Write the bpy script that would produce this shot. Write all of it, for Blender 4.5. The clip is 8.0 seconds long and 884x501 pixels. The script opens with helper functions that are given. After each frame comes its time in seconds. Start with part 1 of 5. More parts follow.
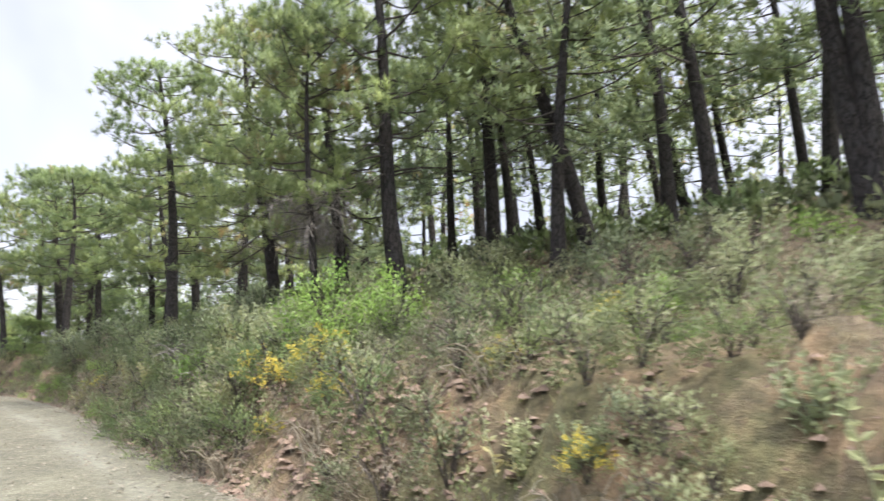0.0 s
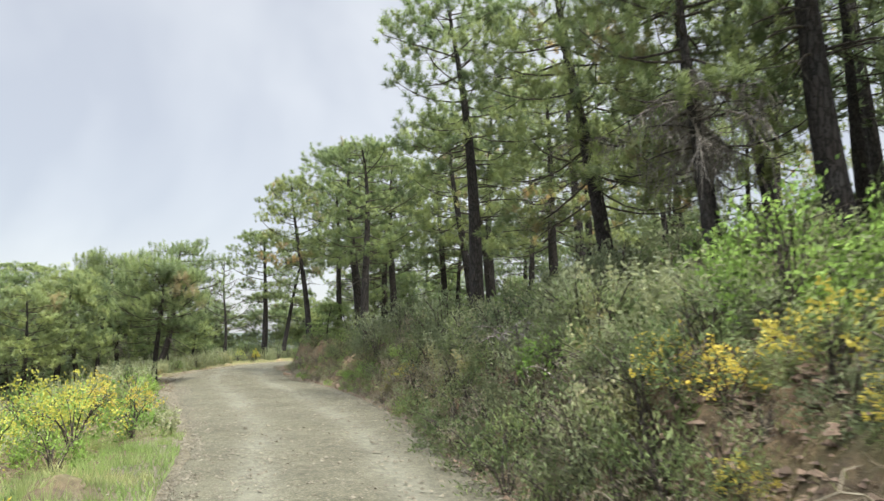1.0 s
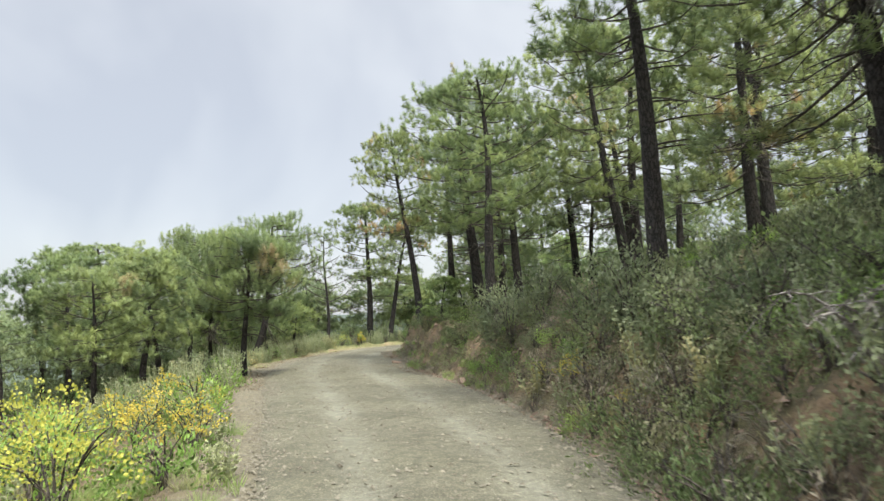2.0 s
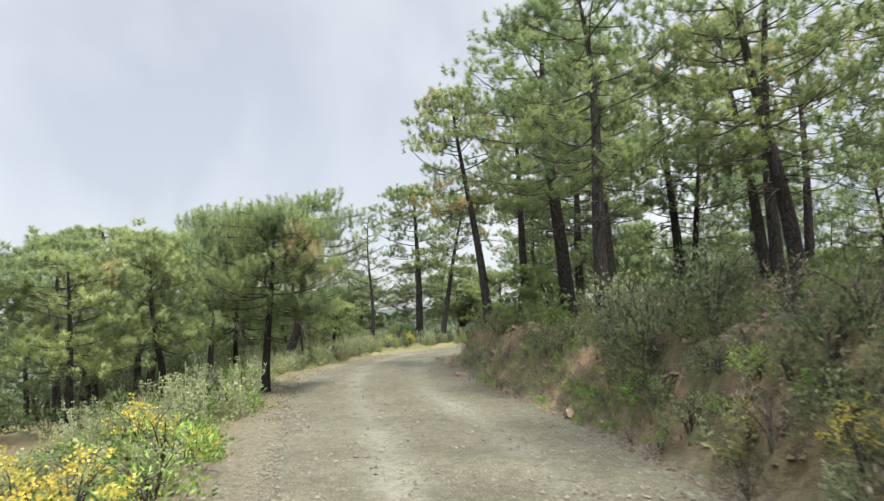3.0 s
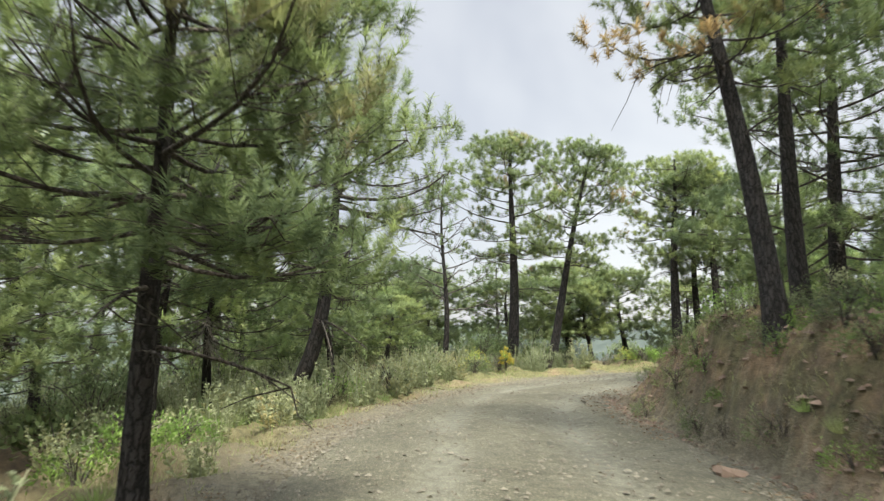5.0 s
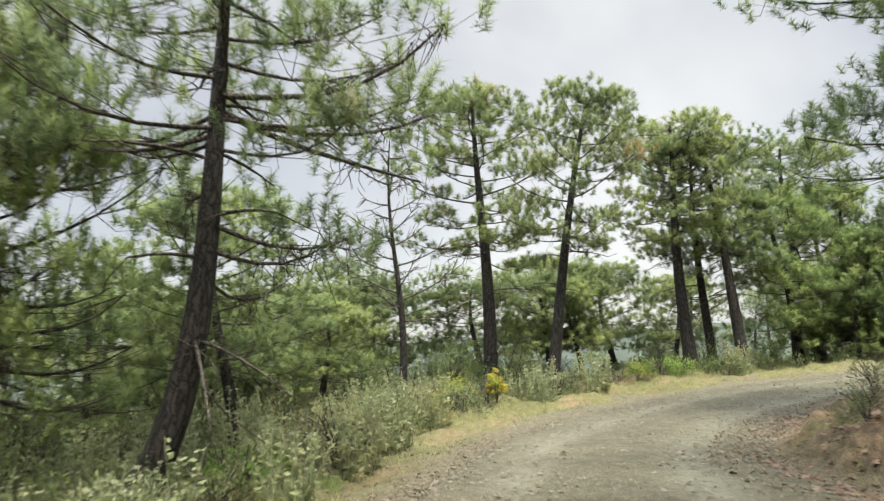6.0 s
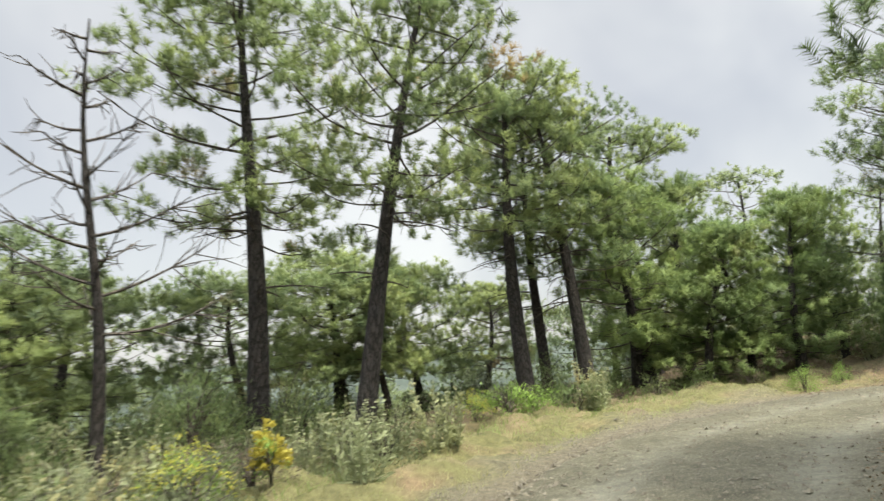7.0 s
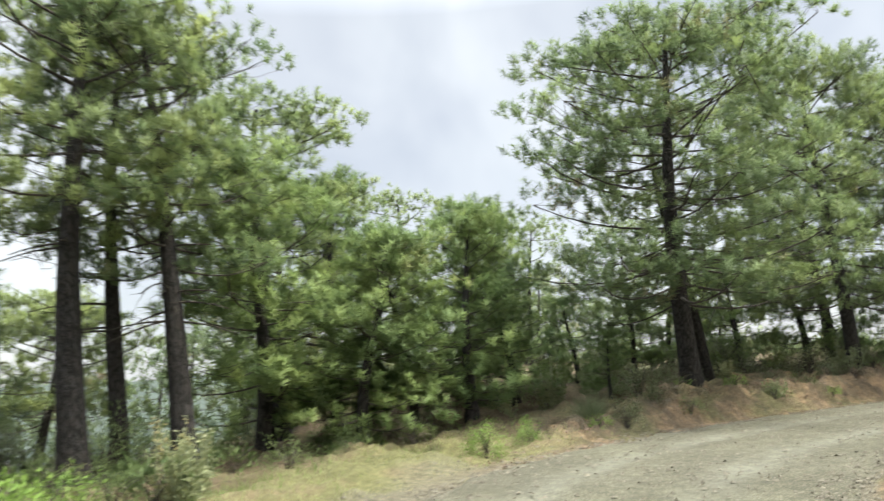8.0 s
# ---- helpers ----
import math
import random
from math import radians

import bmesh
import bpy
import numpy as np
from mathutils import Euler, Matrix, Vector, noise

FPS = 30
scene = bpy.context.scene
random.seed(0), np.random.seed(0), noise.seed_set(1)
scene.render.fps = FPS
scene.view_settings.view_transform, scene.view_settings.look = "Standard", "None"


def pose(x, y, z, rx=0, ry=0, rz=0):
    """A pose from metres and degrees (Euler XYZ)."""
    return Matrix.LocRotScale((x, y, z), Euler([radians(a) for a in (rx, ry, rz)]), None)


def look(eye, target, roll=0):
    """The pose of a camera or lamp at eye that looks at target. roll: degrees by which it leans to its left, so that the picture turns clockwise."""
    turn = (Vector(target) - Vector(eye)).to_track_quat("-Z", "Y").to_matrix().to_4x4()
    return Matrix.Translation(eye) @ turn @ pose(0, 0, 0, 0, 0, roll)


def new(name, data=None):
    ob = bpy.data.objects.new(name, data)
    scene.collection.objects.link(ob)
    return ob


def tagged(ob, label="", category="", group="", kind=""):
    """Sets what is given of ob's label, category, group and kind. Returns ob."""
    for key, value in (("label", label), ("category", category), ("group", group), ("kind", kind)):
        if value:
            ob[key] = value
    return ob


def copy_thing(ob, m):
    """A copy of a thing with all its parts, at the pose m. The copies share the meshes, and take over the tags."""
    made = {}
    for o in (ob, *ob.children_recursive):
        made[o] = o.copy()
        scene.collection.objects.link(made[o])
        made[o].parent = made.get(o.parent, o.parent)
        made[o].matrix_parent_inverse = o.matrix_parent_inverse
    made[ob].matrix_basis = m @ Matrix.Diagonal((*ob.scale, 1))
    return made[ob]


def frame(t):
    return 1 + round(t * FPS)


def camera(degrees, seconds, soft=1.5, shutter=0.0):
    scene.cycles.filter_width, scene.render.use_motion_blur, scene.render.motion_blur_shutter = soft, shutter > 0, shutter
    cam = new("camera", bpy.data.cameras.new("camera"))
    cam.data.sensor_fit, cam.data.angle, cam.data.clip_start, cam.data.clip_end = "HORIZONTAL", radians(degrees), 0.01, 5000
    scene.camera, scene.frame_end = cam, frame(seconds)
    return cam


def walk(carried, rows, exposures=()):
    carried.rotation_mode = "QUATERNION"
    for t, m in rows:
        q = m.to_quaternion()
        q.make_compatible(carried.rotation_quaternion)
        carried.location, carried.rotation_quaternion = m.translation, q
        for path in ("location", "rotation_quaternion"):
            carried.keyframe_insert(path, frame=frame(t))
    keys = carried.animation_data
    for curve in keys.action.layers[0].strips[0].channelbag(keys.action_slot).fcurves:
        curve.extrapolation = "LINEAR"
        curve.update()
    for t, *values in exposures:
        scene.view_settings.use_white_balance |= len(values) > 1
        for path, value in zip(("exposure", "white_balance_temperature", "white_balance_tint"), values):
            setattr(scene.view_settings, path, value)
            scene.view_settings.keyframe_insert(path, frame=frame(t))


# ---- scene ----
SECONDS = 8.0
cam = camera(62.4, SECONDS, soft=1.35, shutter=0.18)
PATH = [
    (0, (-0.479, 2.575, 1.849), (-0.562, 4.559, 2.091), -0.6),
    (0.2, (-0.882, 3.499, 1.835), (-1.137, 5.468, 2.075), -0.9),
    (0.5, (-1.567, 4.843, 1.815), (-2.096, 6.758, 2.043), -1.3),
    (1, (-3.046, 6.879, 1.773), (-3.831, 8.706, 1.986), -0.9),
    (1.5, (-4.451, 8.784, 1.75), (-5.364, 10.554, 1.935), -1.6),
    (1.7, (-5.153, 9.824, 1.749), (-6.123, 11.564, 1.921), -2.1),
    (2.8, (-8.893, 14.298, 1.953), (-10.004, 15.954, 2.106), -2.2),
    (3, (-9.709, 15.258, 1.899), (-10.84, 16.901, 2.051), -2.1),
    (3.5, (-11.644, 17.583, 1.739), (-12.822, 19.191, 1.893), -1.2),
    (4, (-13.756, 19.938, 1.617), (-14.982, 21.51, 1.776), -0.5),
    (4.5, (-16.057, 22.33, 1.466), (-17.316, 23.872, 1.652), 0.3),
    (4.7, (-16.971, 23.295, 1.461), (-18.237, 24.83, 1.658), 0.2),
    (5.8, (-22.418, 28.621, 1.395), (-23.561, 30.245, 1.629), -2.5),
    (6, (-23.362, 29.705, 1.375), (-24.448, 31.366, 1.624), -3.3),
    (6.5, (-25.75, 32.655, 1.39), (-26.574, 34.46, 1.641), -3.9),
    (7, (-27.004, 35.878, 1.389), (-27.513, 37.793, 1.661), -4.1),
    (7.5, (-27.528, 39.225, 1.459), (-27.596, 41.205, 1.737), -3.9),
    (8, (-26.85, 42.203, 1.459), (-26.425, 44.133, 1.766), -3.3),
]
walk(cam, [(t, look(eye, target, roll)) for t, eye, target, roll in PATH], exposures=[(0, 1.88, 6250, 14), (0.5, 1.67, 6450, 10), (1.2, 1.5, 6500, 7), (4.5, 1.5, 6500, 7), (6.0, 1.5, 6850, 6.5), (7.0, 1.5, 6850, 6), (7.5, 1.52, 6750, 5.5), (SECONDS, 1.66, 6500, 5.5)])

# ---- sky and sun: bright broken overcast ----
SUN_AZ, SUN_EL = 113.0, 67.0
world = bpy.data.worlds.new("overcast_sky")
scene.world = world
world.use_nodes = True
wt = world.node_tree
wt.nodes.clear()
w_out = wt.nodes.new("ShaderNodeOutputWorld")
w_bg = wt.nodes.new("ShaderNodeBackground")
w_sky = wt.nodes.new("ShaderNodeTexSky")
w_sky.sky_type, w_sky.sun_disc = "NISHITA", False
w_sky.sun_elevation, w_sky.sun_rotation = radians(SUN_EL), radians(SUN_AZ)
w_dim = wt.nodes.new("ShaderNodeMix")
w_dim.data_type, w_dim.blend_type = "RGBA", "MULTIPLY"
w_dim.inputs[0].default_value = 1.0
w_dim.inputs[7].default_value = (0.105, 0.105, 0.105, 1)
w_noise = wt.nodes.new("ShaderNodeTexNoise")
w_noise.inputs["Scale"].default_value, w_noise.inputs["Detail"].default_value = 2.6, 4.0
w_noise.inputs["Roughness"].default_value, w_noise.inputs["Distortion"].default_value = 0.5, 0.3
w_ramp = wt.nodes.new("ShaderNodeValToRGB")
w_ramp.color_ramp.elements[0].position, w_ramp.color_ramp.elements[0].color = 0.36, (0.222, 0.228, 0.252, 1)
w_ramp.color_ramp.elements[1].position, w_ramp.color_ramp.elements[1].color = 0.66, (0.332, 0.333, 0.342, 1)
w_mix = wt.nodes.new("ShaderNodeMix")
w_mix.data_type = "RGBA"
w_mix.inputs[0].default_value = 0.88
wt.links.new(w_sky.outputs[0], w_dim.inputs[6])
wt.links.new(w_noise.outputs[0], w_ramp.inputs[0])
wt.links.new(w_dim.outputs[2], w_mix.inputs[6])
wt.links.new(w_ramp.outputs[0], w_mix.inputs[7])
w_way = wt.nodes.new("ShaderNodeTexCoord")
w_split = wt.nodes.new("ShaderNodeSeparateXYZ")
w_up = wt.nodes.new("ShaderNodeMapRange")
for key, value in (("From Min", 0.45), ("From Max", 1.0), ("To Min", 1.0), ("To Max", 7.0)):
    w_up.inputs[key].default_value = value
w_zenith = wt.nodes.new("ShaderNodeVectorMath")
w_zenith.operation = "SCALE"
wt.links.new(w_way.outputs["Generated"], w_split.inputs[0])
wt.links.new(w_split.outputs["Z"], w_up.inputs["Value"])
wt.links.new(w_mix.outputs[2], w_zenith.inputs[0])
wt.links.new(w_up.outputs[0], w_zenith.inputs["Scale"])
wt.links.new(w_zenith.outputs[0], w_bg.inputs[0])
wt.links.new(w_bg.outputs[0], w_out.inputs[0])
w_bg.inputs[1].default_value = 1.0
sun = new("sun", bpy.data.lights.new("sun", "SUN"))
sun.data.energy, sun.data.angle, sun.data.color = 3.1, radians(12), (1.0, 0.95, 0.84)
sun_way = Vector((math.sin(radians(SUN_AZ)) * math.cos(radians(SUN_EL)), math.cos(radians(SUN_AZ)) * math.cos(radians(SUN_EL)), math.sin(radians(SUN_EL))))
sun.matrix_world = look(sun_way * 50, (0, 0, 0))


# ---- materials ----
class Nodes:
    """A small node-tree writer for one material."""

    def __init__(self, name):
        self.mat = bpy.data.materials.new(name)
        self.mat.use_nodes = True
        self.tree = self.mat.node_tree
        self.tree.nodes.clear()
        self.out = self.tree.nodes.new("ShaderNodeOutputMaterial")

    def add(self, kind, **inputs):
        node = self.tree.nodes.new(kind)
        for key, value in inputs.items():
            sock = node.inputs[key.replace("_", " ")]
            if isinstance(value, bpy.types.NodeSocket):
                self.tree.links.new(value, sock)
            else:
                sock.default_value = value
        return node

    def coords(self):
        return self.tree.nodes.new("ShaderNodeTexCoord").outputs["Object"]

    def world_place(self):
        return self.tree.nodes.new("ShaderNodeNewGeometry").outputs["Position"]

    def noise(self, vector, scale, detail=4.0, rough=0.55):
        return self.add("ShaderNodeTexNoise", Vector=vector, Scale=scale, Detail=detail, Roughness=rough).outputs[0]

    def ramp(self, fac, stops):
        node = self.tree.nodes.new("ShaderNodeValToRGB")
        e = node.color_ramp.elements
        while len(e) < len(stops):
            e.new(0.5)
        for i, (p, c) in enumerate(stops):
            e[i].position, e[i].color = p, (*c, 1)
        self.tree.links.new(fac, node.inputs[0])
        return node.outputs[0]

    def mix(self, fac, a, b, blend="MIX"):
        node = self.tree.nodes.new("ShaderNodeMix")
        node.data_type, node.blend_type = "RGBA", blend
        for sock, value in ((node.inputs[0], fac), (node.inputs[6], a), (node.inputs[7], b)):
            if isinstance(value, bpy.types.NodeSocket):
                self.tree.links.new(value, sock)
            else:
                sock.default_value = value if not isinstance(value, tuple) else (*value, 1)
        return node.outputs[2]

    def bump(self, height_out, strength, distance):
        return self.add("ShaderNodeBump", Height=height_out, Strength=strength, Distance=distance).outputs[0]

    def surface(self, color, rough=0.9, normal=None, translucent=0.0):
        p = self.add("ShaderNodeBsdfPrincipled", Roughness=rough)
        p.inputs["Specular IOR Level"].default_value = 0.25
        if isinstance(color, bpy.types.NodeSocket):
            self.tree.links.new(color, p.inputs["Base Color"])
        else:
            p.inputs["Base Color"].default_value = (*color, 1)
        if normal is not None:
            self.tree.links.new(normal, p.inputs["Normal"])
        shader = p.outputs[0]
        if translucent:
            tr = self.tree.nodes.new("ShaderNodeBsdfTranslucent")
            if isinstance(color, bpy.types.NodeSocket):
                self.tree.links.new(color, tr.inputs[0])
            else:
                tr.inputs[0].default_value = (*color, 1)
            m = self.tree.nodes.new("ShaderNodeMixShader")
            m.inputs[0].default_value = translucent
            self.tree.links.new(shader, m.inputs[1])
            self.tree.links.new(tr.outputs[0], m.inputs[2])
            shader = m.outputs[0]
        self.tree.links.new(shader, self.out.inputs[0])
        return self.mat


def leaf_material(name, dark, mid, light, odd=None, odd_from=0.7, translucent=0.5, scale=1.3, each=0.26):
    """Leaves: colour drifts with the place in the plant, from leaf to leaf and from plant to plant."""
    n = Nodes(name)
    island = n.tree.nodes.new("ShaderNodeNewGeometry").outputs["Random Per Island"]
    info = n.tree.nodes.new("ShaderNodeObjectInfo").outputs["Random"]
    big = n.noise(n.world_place(), scale, 3.0)
    base = n.ramp(big, [(0.3, dark), (0.5, mid), (0.72, light)])
    base = n.mix(each, base, n.ramp(island, [(0.0, dark), (0.5, mid), (1.0, light)]))
    if odd:
        patch = n.noise(n.world_place(), scale * 0.55, 2.0)
        base = n.mix(n.ramp(patch, [(odd_from - 0.08, (0, 0, 0)), (odd_from, (0.75, 0.75, 0.75))]), base, odd)
    tone = n.ramp(info, [(0.0, (1.3, 1.4, 1.38)), (1.0, (1.85, 1.82, 1.72))])
    return n.surface(n.mix(1.0, base, tone, "MULTIPLY"), 0.6, None, translucent)


def bark_material(name, dark, light, grey):
    n = Nodes(name)
    c = n.coords()
    mapped = n.add("ShaderNodeMapping", Vector=c)
    mapped.inputs["Scale"].default_value = (1, 1, 0.28)
    bent = n.mix(0.13, mapped.outputs[0], n.noise(c, 7.0, 4.0, 0.7), "ADD")
    plates = n.add("ShaderNodeTexVoronoi", Vector=bent, Scale=17.0)
    plates.feature = "DISTANCE_TO_EDGE"
    crack = n.ramp(plates.outputs[0], [(0.0, (0, 0, 0)), (0.22, (1, 1, 1))])
    tone = n.ramp(n.noise(c, 5.0), [(0.35, light), (0.65, grey)])
    col = n.mix(n.mix(0.15, crack, n.noise(c, 22.0, 5.0, 0.7)), dark, tone)
    fine = n.noise(c, 60.0)
    rough_up = n.mix(0.5, crack, fine)
    return n.surface(col, 0.95, n.bump(rough_up, 1.0, 0.03))


BARK = bark_material("pine_bark", (0.008, 0.007, 0.006), (0.054, 0.045, 0.040), (0.052, 0.049, 0.046))
TWIG = bark_material("twig_bark", (0.03, 0.025, 0.02), (0.12, 0.10, 0.08), (0.10, 0.09, 0.08))
DRY_WOOD = bark_material("weathered_dry_wood", (0.10, 0.085, 0.07), (0.32, 0.29, 0.25), (0.28, 0.26, 0.24))
NEEDLE = leaf_material("pine_needles", (0.062, 0.086, 0.046), (0.118, 0.148, 0.062), (0.194, 0.222, 0.080), (0.22, 0.16, 0.09), 0.74, 0.5, 0.8, 0.2)
NEEDLE_OLIVE = leaf_material("olive_pine_needles", (0.070, 0.092, 0.046), (0.128, 0.154, 0.062), (0.202, 0.224, 0.084), (0.24, 0.150, 0.075), 0.68, 0.5, 0.8, 0.2)
NEEDLE_FRESH = leaf_material("fresh_pine_needles", (0.058, 0.088, 0.040), (0.112, 0.150, 0.054), (0.190, 0.228, 0.078), (0.22, 0.21, 0.09), 0.72, 0.5, 0.8, 0.2)
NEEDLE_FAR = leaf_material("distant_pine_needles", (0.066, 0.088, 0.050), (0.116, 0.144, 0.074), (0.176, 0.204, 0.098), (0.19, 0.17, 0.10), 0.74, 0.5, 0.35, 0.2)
LEAF_GREY = leaf_material("grey_green_leaves", (0.074, 0.088, 0.048), (0.126, 0.142, 0.078), (0.186, 0.200, 0.116), (0.20, 0.18, 0.12), 0.7)
LEAF_DARK = leaf_material("dark_green_leaves", (0.060, 0.084, 0.036), (0.112, 0.146, 0.060), (0.186, 0.220, 0.094), (0.18, 0.165, 0.08), 0.72)
LEAF_BRIGHT = leaf_material("bright_green_leaves", (0.084, 0.140, 0.034), (0.155, 0.238, 0.056), (0.248, 0.335, 0.086), None)
LEAF_PALE = leaf_material("pale_sage_leaves", (0.108, 0.120, 0.064), (0.176, 0.190, 0.104), (0.252, 0.264, 0.158), (0.23, 0.20, 0.10), 0.66)
LEAF_DRY = leaf_material("dry_brown_brush", (0.080, 0.068, 0.050), (0.145, 0.125, 0.094), (0.220, 0.196, 0.154), None)
BLOSSOM = leaf_material("golden_blossom", (0.22, 0.18, 0.03), (0.32, 0.26, 0.05), (0.42, 0.35, 0.09), None)
BLOSSOM_LIME = leaf_material("lime_yellow_blossom", (0.17, 0.175, 0.03), (0.26, 0.255, 0.05), (0.36, 0.35, 0.09), None)
LEAF_FALLEN = leaf_material("fallen_leaves", (0.044, 0.032, 0.021), (0.085, 0.060, 0.037), (0.140, 0.100, 0.064), None, 0.7, 0.1)
SEED_HEAD = leaf_material("pale_seed_heads", (0.15, 0.16, 0.10), (0.21, 0.22, 0.145), (0.29, 0.30, 0.21), None)
GRASS = leaf_material("green_grass", (0.075, 0.110, 0.032), (0.140, 0.190, 0.062), (0.225, 0.265, 0.100), (0.26, 0.24, 0.12), 0.6, 0.5, 0.9)
GRASS_DRY = leaf_material("dry_verge_grass", (0.12, 0.115, 0.060), (0.19, 0.182, 0.095), (0.27, 0.252, 0.15), (0.13, 0.16, 0.06), 0.52, 0.5, 0.9)


def stone_material(name, a, b):
    n = Nodes(name)
    info = n.tree.nodes.new("ShaderNodeObjectInfo").outputs["Random"]
    island = n.tree.nodes.new("ShaderNodeNewGeometry").outputs["Random Per Island"]
    c = n.world_place()
    grain = n.noise(c, 30.0)
    col = n.mix(grain, a, b)
    tone = n.ramp(island, [(0.0, (0.65, 0.63, 0.62)), (1.0, (1.25, 1.22, 1.2))])
    tone2 = n.ramp(info, [(0.0, (0.85, 0.82, 0.8)), (1.0, (1.1, 1.1, 1.1))])
    return n.surface(n.mix(1.0, n.mix(1.0, col, tone, "MULTIPLY"), tone2, "MULTIPLY"), 0.95, n.bump(grain, 0.6, 0.01))


STONE = stone_material("pale_gravel_stone", (0.105, 0.100, 0.078), (0.185, 0.176, 0.140))
STONE_RED = stone_material("reddish_bank_stone", (0.12, 0.085, 0.062), (0.20, 0.155, 0.12))


def road_material():
    n = Nodes("gravel_road")
    c = n.world_place()
    track = n.tree.nodes.new("ShaderNodeAttribute")
    track.attribute_name = "wheel_track"
    gravel = n.add("ShaderNodeTexVoronoi", Vector=c, Scale=34.0)
    grit = n.noise(c, 60.0, 5.0, 0.75)
    stain = n.noise(c, 0.7, 5.0, 0.6)
    broad = n.noise(c, 0.16, 2.0)
    col = n.ramp(stain, [(0.28, (0.072, 0.068, 0.046)), (0.5, (0.104, 0.099, 0.068)), (0.75, (0.142, 0.136, 0.096))])
    col = n.mix(n.ramp(broad, [(0.4, (0, 0, 0)), (0.65, (0.5, 0.5, 0.5))]), col, (0.098, 0.092, 0.068))
    chips = n.ramp(gravel.outputs["Distance"], [(0.0, (1.75, 1.75, 1.72)), (0.5, (0.4, 0.4, 0.39))])
    col = n.mix(0.6, col, n.mix(1.0, col, chips, "MULTIPLY"))
    col = n.mix(0.7, col, n.mix(1.0, col, n.ramp(grit, [(0.3, (0.35, 0.35, 0.35)), (0.7, (1.6, 1.6, 1.58))]), "MULTIPLY"))
    pale = n.mix(0.5, col, (0.160, 0.158, 0.126))
    col = n.mix(track.outputs["Fac"], col, pale)
    clods = n.noise(c, 7.0, 4.0, 0.7)
    col = n.mix(0.6, col, n.mix(1.0, col, n.ramp(clods, [(0.35, (0.62, 0.62, 0.62)), (0.65, (1.35, 1.34, 1.32))]), "MULTIPLY"))
    bumps = n.mix(0.5, gravel.outputs["Distance"], grit)
    return n.surface(col, 0.95, n.bump(bumps, 0.7, 0.02))


def ground_material():
    n = Nodes("hillside_ground")
    c = n.world_place()
    cut = n.tree.nodes.new("ShaderNodeAttribute")
    cut.attribute_name = "bare_cut"
    far = n.tree.nodes.new("ShaderNodeAttribute")
    far.attribute_name = "far_hill"
    verge = n.tree.nodes.new("ShaderNodeAttribute")
    verge.attribute_name = "grass_verge"
    coarse, fine, tiny = n.noise(c, 0.9, 5.0), n.noise(c, 9.0, 5.0, 0.65), n.noise(c, 55.0, 4.0, 0.7)
    litter = n.ramp(coarse, [(0.3, (0.075, 0.055, 0.036)), (0.5, (0.125, 0.098, 0.060)), (0.7, (0.115, 0.118, 0.055))])
    soil = n.ramp(n.noise(c, 1.7, 6.0, 0.7), [(0.30, (0.056, 0.042, 0.028)), (0.46, (0.110, 0.084, 0.054)), (0.57, (0.178, 0.126, 0.076)), (0.68, (0.270, 0.182, 0.106))])
    turf = n.ramp(coarse, [(0.3, (0.100, 0.098, 0.042)), (0.52, (0.130, 0.128, 0.056)), (0.7, (0.170, 0.130, 0.078))])
    hills = n.ramp(n.noise(c, 0.03, 6.0, 0.7), [(0.35, (0.030, 0.042, 0.034)), (0.65, (0.062, 0.076, 0.062))])
    edge = n.tree.nodes.new("ShaderNodeAttribute")
    edge.attribute_name = "gravel_edge"
    chips = n.ramp(n.noise(c, 24.0, 5.0, 0.75), [(0.3, (0.070, 0.063, 0.044)), (0.7, (0.172, 0.158, 0.114))])
    moss = n.ramp(n.noise(c, 4.0, 5.0, 0.7), [(0.35, (0.052, 0.050, 0.024)), (0.6, (0.105, 0.104, 0.048))])
    soil = n.mix(n.ramp(n.noise(c, 0.75, 5.0, 0.65), [(0.44, (0, 0, 0)), (0.58, (0.85, 0.85, 0.85))]), soil, moss)
    col = n.mix(cut.outputs["Fac"], litter, soil)
    col = n.mix(verge.outputs["Fac"], col, turf)
    col = n.mix(edge.outputs["Fac"], col, chips)
    grain = n.ramp(fine, [(0.25, (0.5, 0.5, 0.5)), (0.75, (1.45, 1.42, 1.4))])
    col = n.mix(1.0, col, grain, "MULTIPLY")
    col = n.mix(0.5, col, n.mix(1.0, col, n.ramp(tiny, [(0.3, (0.4, 0.4, 0.4)), (0.7, (1.6, 1.6, 1.6))]), "MULTIPLY"))
    col = n.mix(far.outputs["Fac"], col, hills)
    return n.surface(col, 1.0, n.bump(n.mix(0.5, fine, tiny), 1.0, 0.06))


ROAD_MAT, GROUND_MAT = road_material(), ground_material()

# ---- the lie of the land ----
# centre line of the track: x, y, half width
ROAD = [(5.2,-14,1.9),(3.2,-6,1.9),(1.7,-1,1.9),(0.35,3.0,1.8),(-0.75,5.25,1.75),(-2.3,7.4,1.75),(-4.3,9.9,1.75),(-8.15,14.9,1.8),
        (-10.75,18.35,2.0),(-15.1,23.2,2.3),(-20.2,28.3,2.3),(-22.7,31.3,2.35),(-24.75,34.1,2.1),(-26.4,37.3,1.65),(-26.85,40.5,1.75),
        (-26.5,43.4,1.85),(-25.7,46.1,2.0),(-24.2,48.6,2.2),(-22.4,50.7,2.2),(-20.2,52.2,2.2),(-17.5,53.5,2.2),(-12.5,55.2,2.2),(-5,57.0,2.2),(6,59.5,2.2),(24,63,2.2)]
